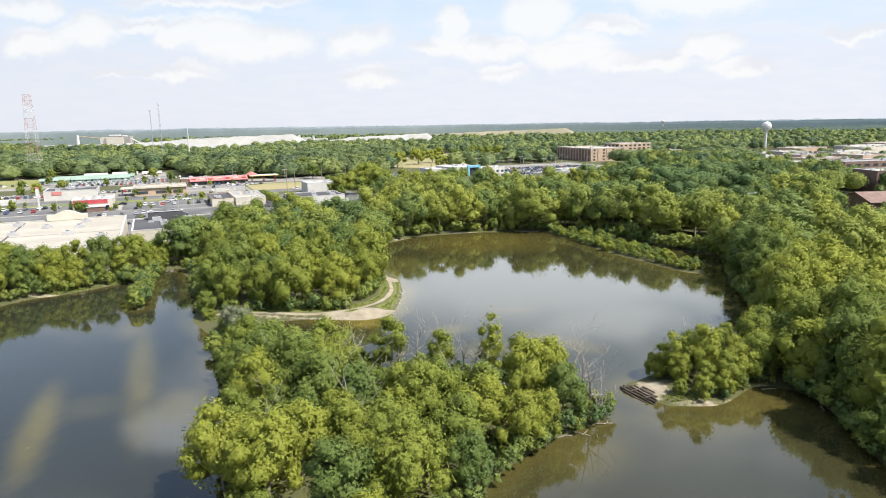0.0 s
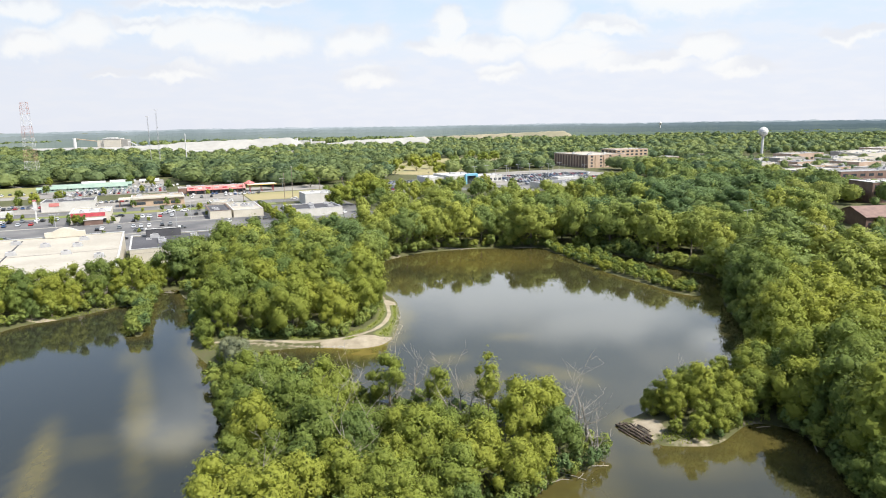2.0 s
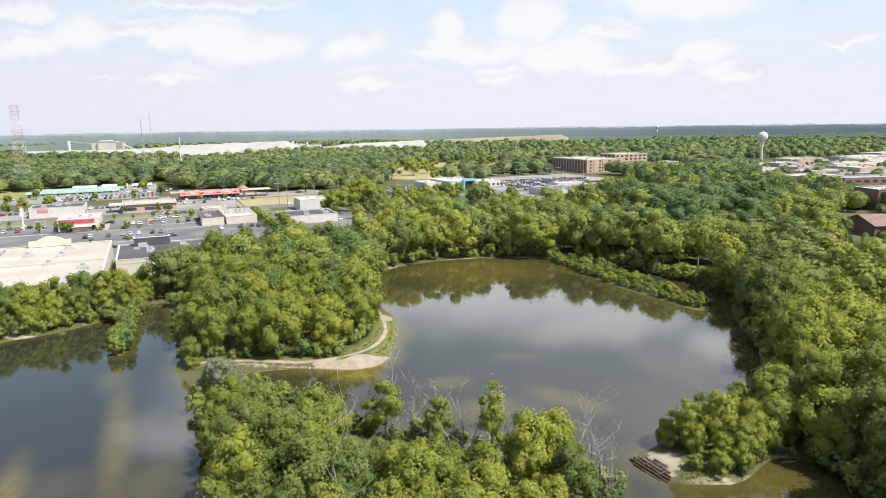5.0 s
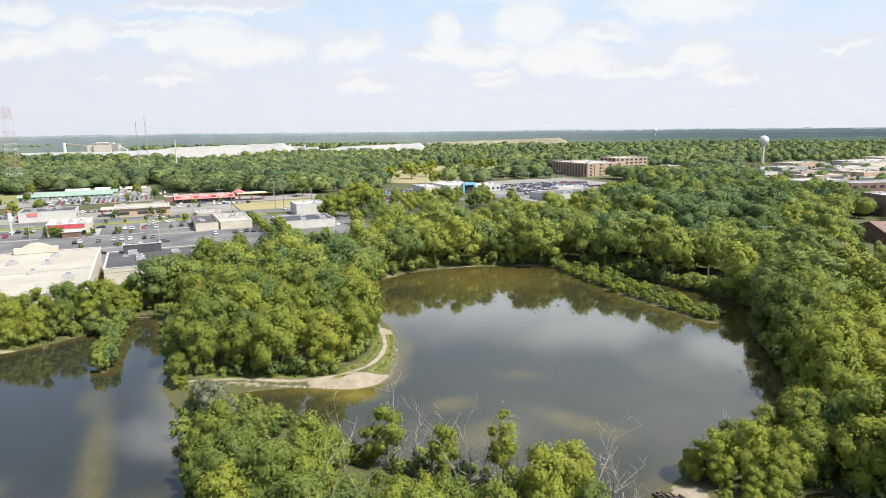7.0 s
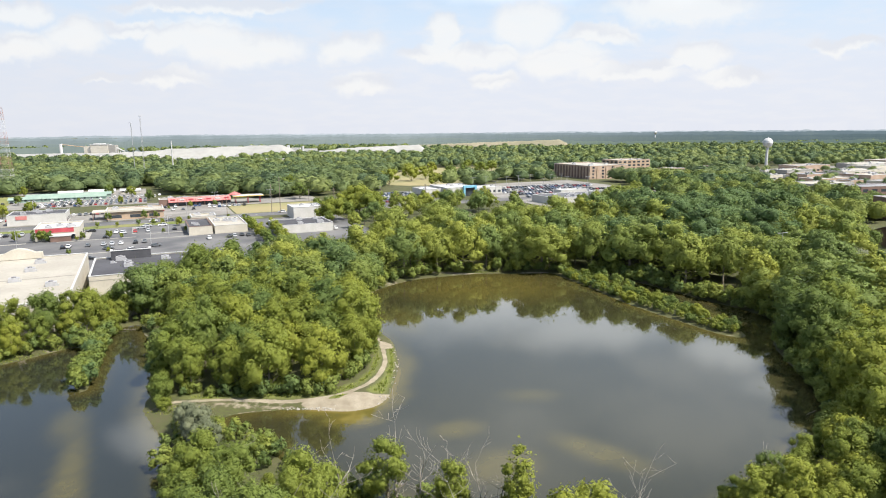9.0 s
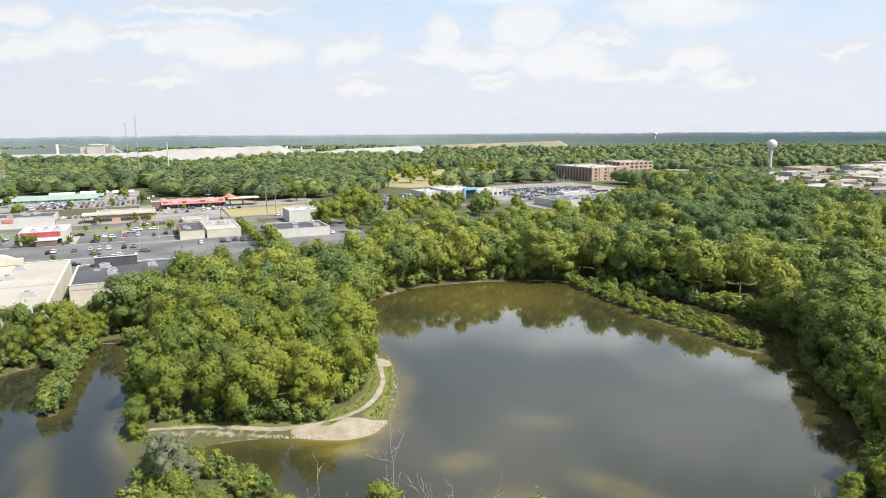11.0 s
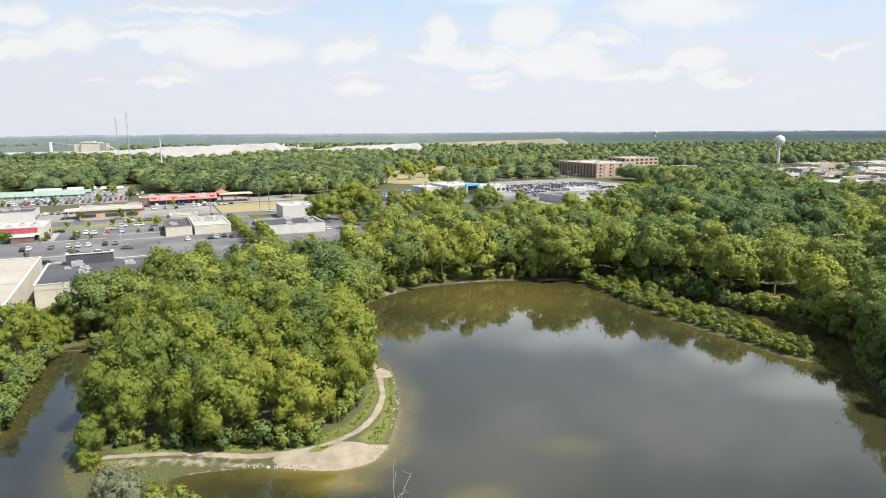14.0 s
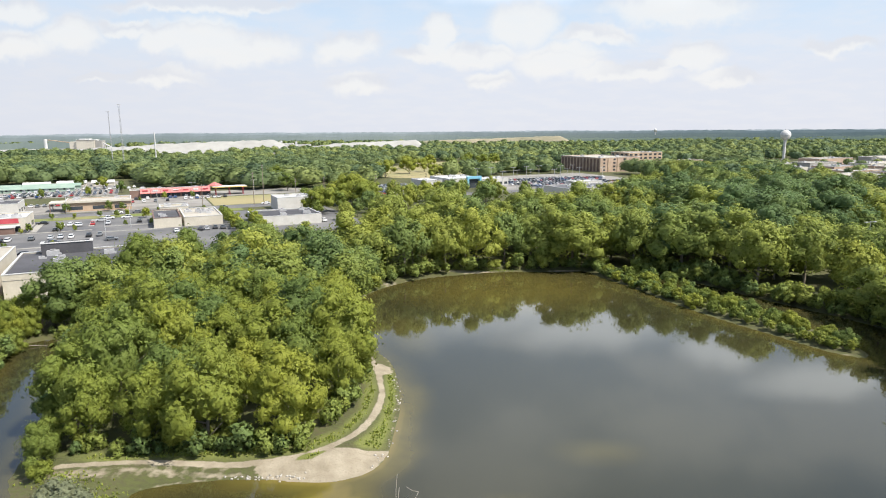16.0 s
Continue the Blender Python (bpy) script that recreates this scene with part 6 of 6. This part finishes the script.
for a, b, h in ((-14, 190, 2.8), (-4, 191, 3.0), (5, 190, 2.6), (-66, 190.5, 3.2), (-52, 191, 2.8), (60, 192, 3.0), (68, 191, 2.6), (-60, 112.2, 2.4), (-10, 112.2, 2.6), (4, 112.2, 2.4), (26, 156.7, 2.4), (36, 156.7, 2.8), (-22, 252.7, 2.6), (-8, 252.7, 2.4), (18, 256.7, 2.6), (32, 256.7, 2.4), (-70, 230, 2.8), (-10, 149, 2.4), (8, 149, 2.6), (15, 191, 3.2), (22, 189, 3.2), (26.5, 190, 3.2), (34.5, 192, 3.2), (40, 193, 3.2), (46, 191, 2.6)):
    tree(*g2(a, b), h, "bushy", 0.9, a, "round clipped shrubs on the verge")
for a, b, h, k in ((-27, 152, 6, "column"), (-24, 153, 5.5, "bushy"), (-21.5, 152.5, 5, "bushy"), (-8, 154, 3.4, "bushy"), (3, 150, 4, "bushy"), (34, 178, 5, "round"), (-35, 160, 5, "broad"), (-55, 175, 6, "broad"),
                   (-60, 168, 6, "broad"), (0, 215, 5, "round"), (18, 215, 5.5, "broad"), (24, 216, 4, "bushy"), (-55, 255, 8, "wide"), (-42, 262, 9, "round"), (-62, 246, 7, "round"),
                   (60, 262, 4, "bushy"), (45, 263, 4, "bushy"), (110, 196, 9, "wide"), (116, 190, 11, "round"), (121, 183, 10, "wide"), (128, 178, 9, "broad"), (103, 160, 8, "round"),
                   (105, 150, 7, "bushy"), (112, 170, 10, "broad"), (118, 160, 10, "wide"), (186, 214, 9, "tall"), (196, 216, 8, "round"), (206, 222, 7, "bushy"), (228, 222, 6, "bushy"),
                   (130, 200, 12, "wide"), (138, 196, 12, "round"), (146, 190, 11, "broad"), (140, 180, 11, "wide")):
    tree(*g2(a, b), h, k, 1, a + b, "trees among the stores")
for k in range(11):
    tree(-80 - 2.9 * k, 286 + 5.9 * k, 4.6 + (k % 3) * 0.6, "bushy" if k % 2 else "round", 1.2, k, "row of trees by the yard")
    if k % 3:
        tree(-75 - 1.9 * k, 290 + 4.6 * k, 5.0 + (k % 2) * 0.8, "bushy", 1.2, k + 3, "row of trees by the yard")
wood("lot_trees", None, 9, (8, 13), 106, "green trees between the lots", MID, leaf_stuff, trunks=True,
     points=[g2(a, b) for a, b in ((112, 128), (120, 136), (128, 146), (134, 158), (124, 118), (140, 140), (150, 150), (160, 160), (170, 150), (182, 160), (194, 152), (206, 160), (218, 150), (226, 166), (150, 205),
                                    (152, 175), (166, 185), (178, 190), (190, 185), (202, 195), (214, 190), (224, 200), (236, 130), (250, 128), (262, 132), (276, 140), (290, 150), (305, 155), (320, 165))])

# ---- quarry ----
def mound(name, cx, cy, rx, ry, h, turn, material, label):
    n, m = 40, 14
    u, v = np.meshgrid(np.linspace(-1, 1, n), np.linspace(-1, 1, m))
    g = np.random.default_rng(int(abs(cx)))
    prof = np.clip(1.25 - np.maximum(np.abs(u) ** 7, np.abs(v) ** 1.3) * 1.25, 0, 1)
    ripple = 0.05 * np.sin(u * 17 + 2 * np.sin(v * 4)) * prof + g.normal(size=u.shape) * 0.012 * prof
    z = h * (prof * (0.85 + 0.2 * u) + ripple)
    a = radians(turn)
    x, y = cx + u * rx * math.cos(a) - v * ry * math.sin(a), cy + u * rx * math.sin(a) + v * ry * math.cos(a)
    idx = np.arange(n * m).reshape(m, n)
    q = np.stack([idx[:-1, :-1], idx[:-1, 1:], idx[1:, 1:], idx[1:, :-1]], -1).reshape(-1, 4)
    return tagged(new(name, np_mesh(name, np.stack([x, y, z + 0.5], -1).reshape(-1, 3), q, material, None, True)), label, "stone heap")


mound("limestone_mound", -440, 1230, 135, 45, 19, 3, pile_mat, "long white heap of crushed limestone")
mound("limestone_mound", -600, 1215, 60, 36, 11, 0, pile_mat, "long white heap of crushed limestone")
mound("limestone_mound", -150, 1235, 95, 30, 17, 2, pile_mat, "low white heap of crushed limestone")
mound("limestone_mound", -255, 1215, 34, 24, 10, 0, pile_mat, "white heap of crushed limestone")
earth = surface("tan_earth", (0.20, 0.19, 0.125), (0.29, 0.255, 0.175), 0.01, 0.95, fine=0.1)
mound("earth_bank", 137, 1560, 123, 30, 18, 1, earth, "long tan bank of bare quarry earth")
mound("earth_bank", -30, 1540, 90, 26, 13, 1, earth, "low tan bank of bare quarry earth")
QRY = bmesh.new()
QRY.faces.new([QRY.verts.new((x, y, LAND + 0.02)) for x, y in ((-900, 1150), (-560, 1110), (-60, 1150), (-40, 1300), (-600, 1450), (-950, 1450))])
tagged(part("quarry_floor", QRY, pile_mat), "white dusty floor of a quarry", "ground", kind="structure")
tan_earth_wall = surface("dusty_sheeting", (0.50, 0.46, 0.39), (0.58, 0.54, 0.46), 0.05, 0.8, fine=1)
works = root("stone_works", -797, 1420, LAND, 3, "pale stone crushing works with a conveyor", "quarry works")
part("shed", boxes((0, 0, 0, 37, 22, 18.5)), tan_earth_wall, works)
part("shed_roof", boxes((-1, -1, 18.5, 38, 23, 19.2), (5, 4, 19.2, 26, 16, 21)), white_paint, works)
part("annex", boxes((-16, 4, 0, -0.1, 20, 15)), tan_earth_wall, works)
part("lean_to", boxes((37.1, 2, 0, 52, 18, 17)), concrete, works)
bm = bmesh.new()
tube_into(bm, [(37, 10, 18.5), (70, 6, 3)], [1.5, 1.5], 6)
part("conveyor", bm, white_paint, works)
bm = bmesh.new()
tube_into(bm, [(-16, 10, 13), (-62, 6, 19)], [0.9, 0.9], 6)
part("conveyor", bm, tan_wall, works)
bm = bmesh.new()
tube_into(bm, [(-66, 6, 0), (-66, 6, 20.5)], [3.2, 3.2], 12)
part("silo", bm, white_paint, works)
for k in range(3):
    part("trestle", boxes((44 + k * 8, 5, 0, 45 + k * 8, 7, 15 - k * 5)), steel, works)
screen = root("screening_plant", -345, 1330, LAND, 0, "small white screening plant in the quarry", "quarry works")
part("tower", boxes((0, 0, 0, 4, 6, 16)), white_paint, screen)
part("bin", boxes((7, 0, 0, 26, 8, 11)), white_wall, screen)
part("bin", boxes((30, 0, 0, 33, 6, 14)), white_paint, screen)
for x, y, w, h in ((-660, 1130, 40, 6), (-560, 1120, 26, 5), (-380, 1120, 30, 6), (-330, 1350, 40, 8), (-280, 960, 34, 6), (-420, 940, 40, 7)):
    building("quarry_shed", x, y, 8, w, 16, h, white_wall, white_paint, "pale low shed at the quarry", "shed", 0.3, 4, 0, 40)

# ---- dead wood, logs, rocks ----
def dead_tree_mesh(seed, h, limbs=9):
    g = random.Random(seed)
    bm = bmesh.new()

    def limb(p, d, length, r, depth):
        pts, rad = [p], [r]
        for k in range(4):
            d = (d + Vector((g.uniform(-.28, .28), g.uniform(-.28, .28), g.uniform(-.05, .22)))).normalized()
            pts.append(pts[-1] + d * length / 4)
            rad.append(max(0.012, r * (1 - (k + 1) / 4.4)))
        tube_into(bm, pts, rad, 5, False)
        if depth:
            for k in range(3 if depth == 1 else limbs):
                i = g.randrange(1, 5)
                a = g.uniform(0, 6.28)
                limb(pts[i], (Vector((math.cos(a), math.sin(a), g.uniform(0.2, 1.0)))).normalized(), length * g.uniform(0.28, 0.45), rad[i] * 0.6, depth - 1)
    limb(Vector((0, 0, -0.3)), Vector((g.uniform(-.1, .1), g.uniform(-.1, .1), 1)), h, 0.02 * h, 2)
    me = bpy.data.meshes.new("branches")
    bm.to_mesh(me)
    bm.free()
    me.materials.append(dead_wood)
    return me


DEAD = [dead_tree_mesh(s, 7.5) for s in (1, 5, 9)]
for k, (x, y, h) in enumerate(((-15.6, 90, 8), (-8, 93.5, 9), (-3.5, 92, 8.5), (2.4, 87.5, 7.5), (17.5, 81.5, 8.5), (20.8, 79, 8.5), (22.4, 77.2, 5.8), (-18, 78, 9), (-8, 74, 8.5), (-21, 60, 8), (6, 78, 8), (-38, 104, 6), (-5.4, 91.5, 7.5), (1.2, 87, 6.5), (3.6, 86, 6.5), (19.4, 79.6, 7.8), (22.0, 76.6, 5.6), (-25, 80, 8), (-12, 68, 8), (-31, 92, 6), (40, 93, 8), (-43, 114, 4.5), (66, 126, 6), (-90, 163, 6), (-99, 156, 6))):
    ob = new("dead_tree", DEAD[k % 3])
    s = h / 7.5 * (1.3 if y < 100 and x < 25 else 1.0)
    ob.matrix_world = Matrix.LocRotScale((x, y, ground_at(x, y)), Euler((0.05 * (k % 3), 0.04, k * 1.7)), (s, s, s))
    tagged(ob, "bare grey dead tree among the green ones", "dead tree", "dead trees")


def rock_mesh(seed):
    g = np.random.default_rng(seed)
    v = BALL_V * g.uniform(0.6, 1.25, (len(BALL_V), 1)) * np.array([1.0, 0.75, 0.55])
    return np_mesh("rock", v, BALL_F, rock_mat)


ROCKS = [rock_mesh(s) for s in (3, 4, 5, 6)]
rock_rng = random.Random(12)


def rock(x, y, size):
    ob = new("rock", ROCKS[rock_rng.randrange(4)])
    ob.matrix_world = Matrix.LocRotScale((x, y, ground_at(x, y) + size * 0.12), Euler((0, 0, rock_rng.uniform(0, 6.28))), (size, size, size))
    return tagged(ob, "pale weathered rock at the water's edge", "rock", "rocks along the shore")


for k in range(46):
    x = -31.5 + 9 * (k / 45) ** 0.8 + rock_rng.gauss(0, 0.3)
    rock(x, 124.5 + rock_rng.gauss(0, 0.35), rock_rng.uniform(0.09, 0.27))
east_rim = open_curve([(-15.6, 126.4), (-13.8, 131), (-13.5, 136), (-13.5, 142), (-13.6, 147), (-14.4, 152), (-15.3, 157)], 10)
for k in range(52):
    p = east_rim[rock_rng.randrange(len(east_rim))]
    rock(p[0] + rock_rng.gauss(0, 0.35), p[1] + rock_rng.gauss(0, 0.5), rock_rng.uniform(0.09, 0.27))


def log(x, y, z, length, r, turn, tilt, material, label, name="log"):
    g = random.Random(int(x * 31 + y * 17))
    bm = bmesh.new()
    n = 7
    pts = [((k / (n - 1) - 0.5) * length, g.uniform(-.06, .06), g.uniform(-.04, .04)) for k in range(n)]
    tube_into(bm, pts, [r * g.uniform(0.82, 1.1) * (1 - 0.25 * k / n) for k in range(n)], 8)
    for k in range(3):
        q = Vector(pts[g.randrange(1, n - 1)])
        tube_into(bm, [q, q + Vector((g.uniform(-.3, .3), g.uniform(-.5, .5), r * 2.0))], [r * 0.3, r * 0.12], 5)
    ob = part(name, bm, material)
    ob.matrix_world = pose(x, y, z, 0, tilt, turn)
    return tagged(ob, label, "log", "logs at the landing")


wet_wood = surface("wet_wood", (0.055, 0.040, 0.030), (0.10, 0.075, 0.055), 1.5, 0.7, fine=8)
for off, zz, le, r in ((0.0, 0.25, 6.8, 0.22), (0.55, 0.34, 6.2, 0.20), (-0.55, 0.14, 7.2, 0.20), (1.15, 0.45, 4.6, 0.17), (-1.1, 0.05, 5.0, 0.16), (1.9, 0.55, 2.6, 0.14)):
    log(29.5 + off * 0.87, 84.7 + off * 0.5, zz, le, r, -60, 1.5, wet_wood, "dark wet log of a rotting timber crib")
for x, y, tn in ((29.1, 85.6, 30), (30.6, 83.0, 30), (28.3, 87.0, 30)):
    log(x, y, 0.55, 1.8, 0.11, tn, 0, wet_wood, "short dark cross log on the timber crib")
for x, y, le, r, tn, ti in ((14.8, 70.6, 4.0, 0.07, 35, 4), (17.6, 72.4, 4.2, 0.06, -25, 3), (22.2, 75.0, 2.6, 0.07, 12, 5), (19.0, 72.2, 2.4, 0.04, 60, 6), (13.4, 69.2, 2.6, 0.06, 70, 4), (15.8, 71.4, 3.0, 0.05, 5, 3), (20.4, 71.2, 1.4, 0.03, 80, 9)):
    log(x, y, 0.16, le, r, tn, ti, dead_wood, "pale fallen branch lying in the shallow water", "fallen_branch")
for x, y, le, tn in ((50, 86.8, 3.5, 20), (54.6, 80, 3.2, 70), (-87, 166, 5, 60), (-83.5, 171, 4, 20), (-76, 165.4, 4, -40), (-70, 153.5, 4.5, 75), (60.8, 123, 5, 40), (-47, 113, 4, 30)):
    log(x, y, 0.2, le * 0.8, 0.06, tn, 5, dead_wood, "bare fallen branch reaching over the water", "fallen_branch")
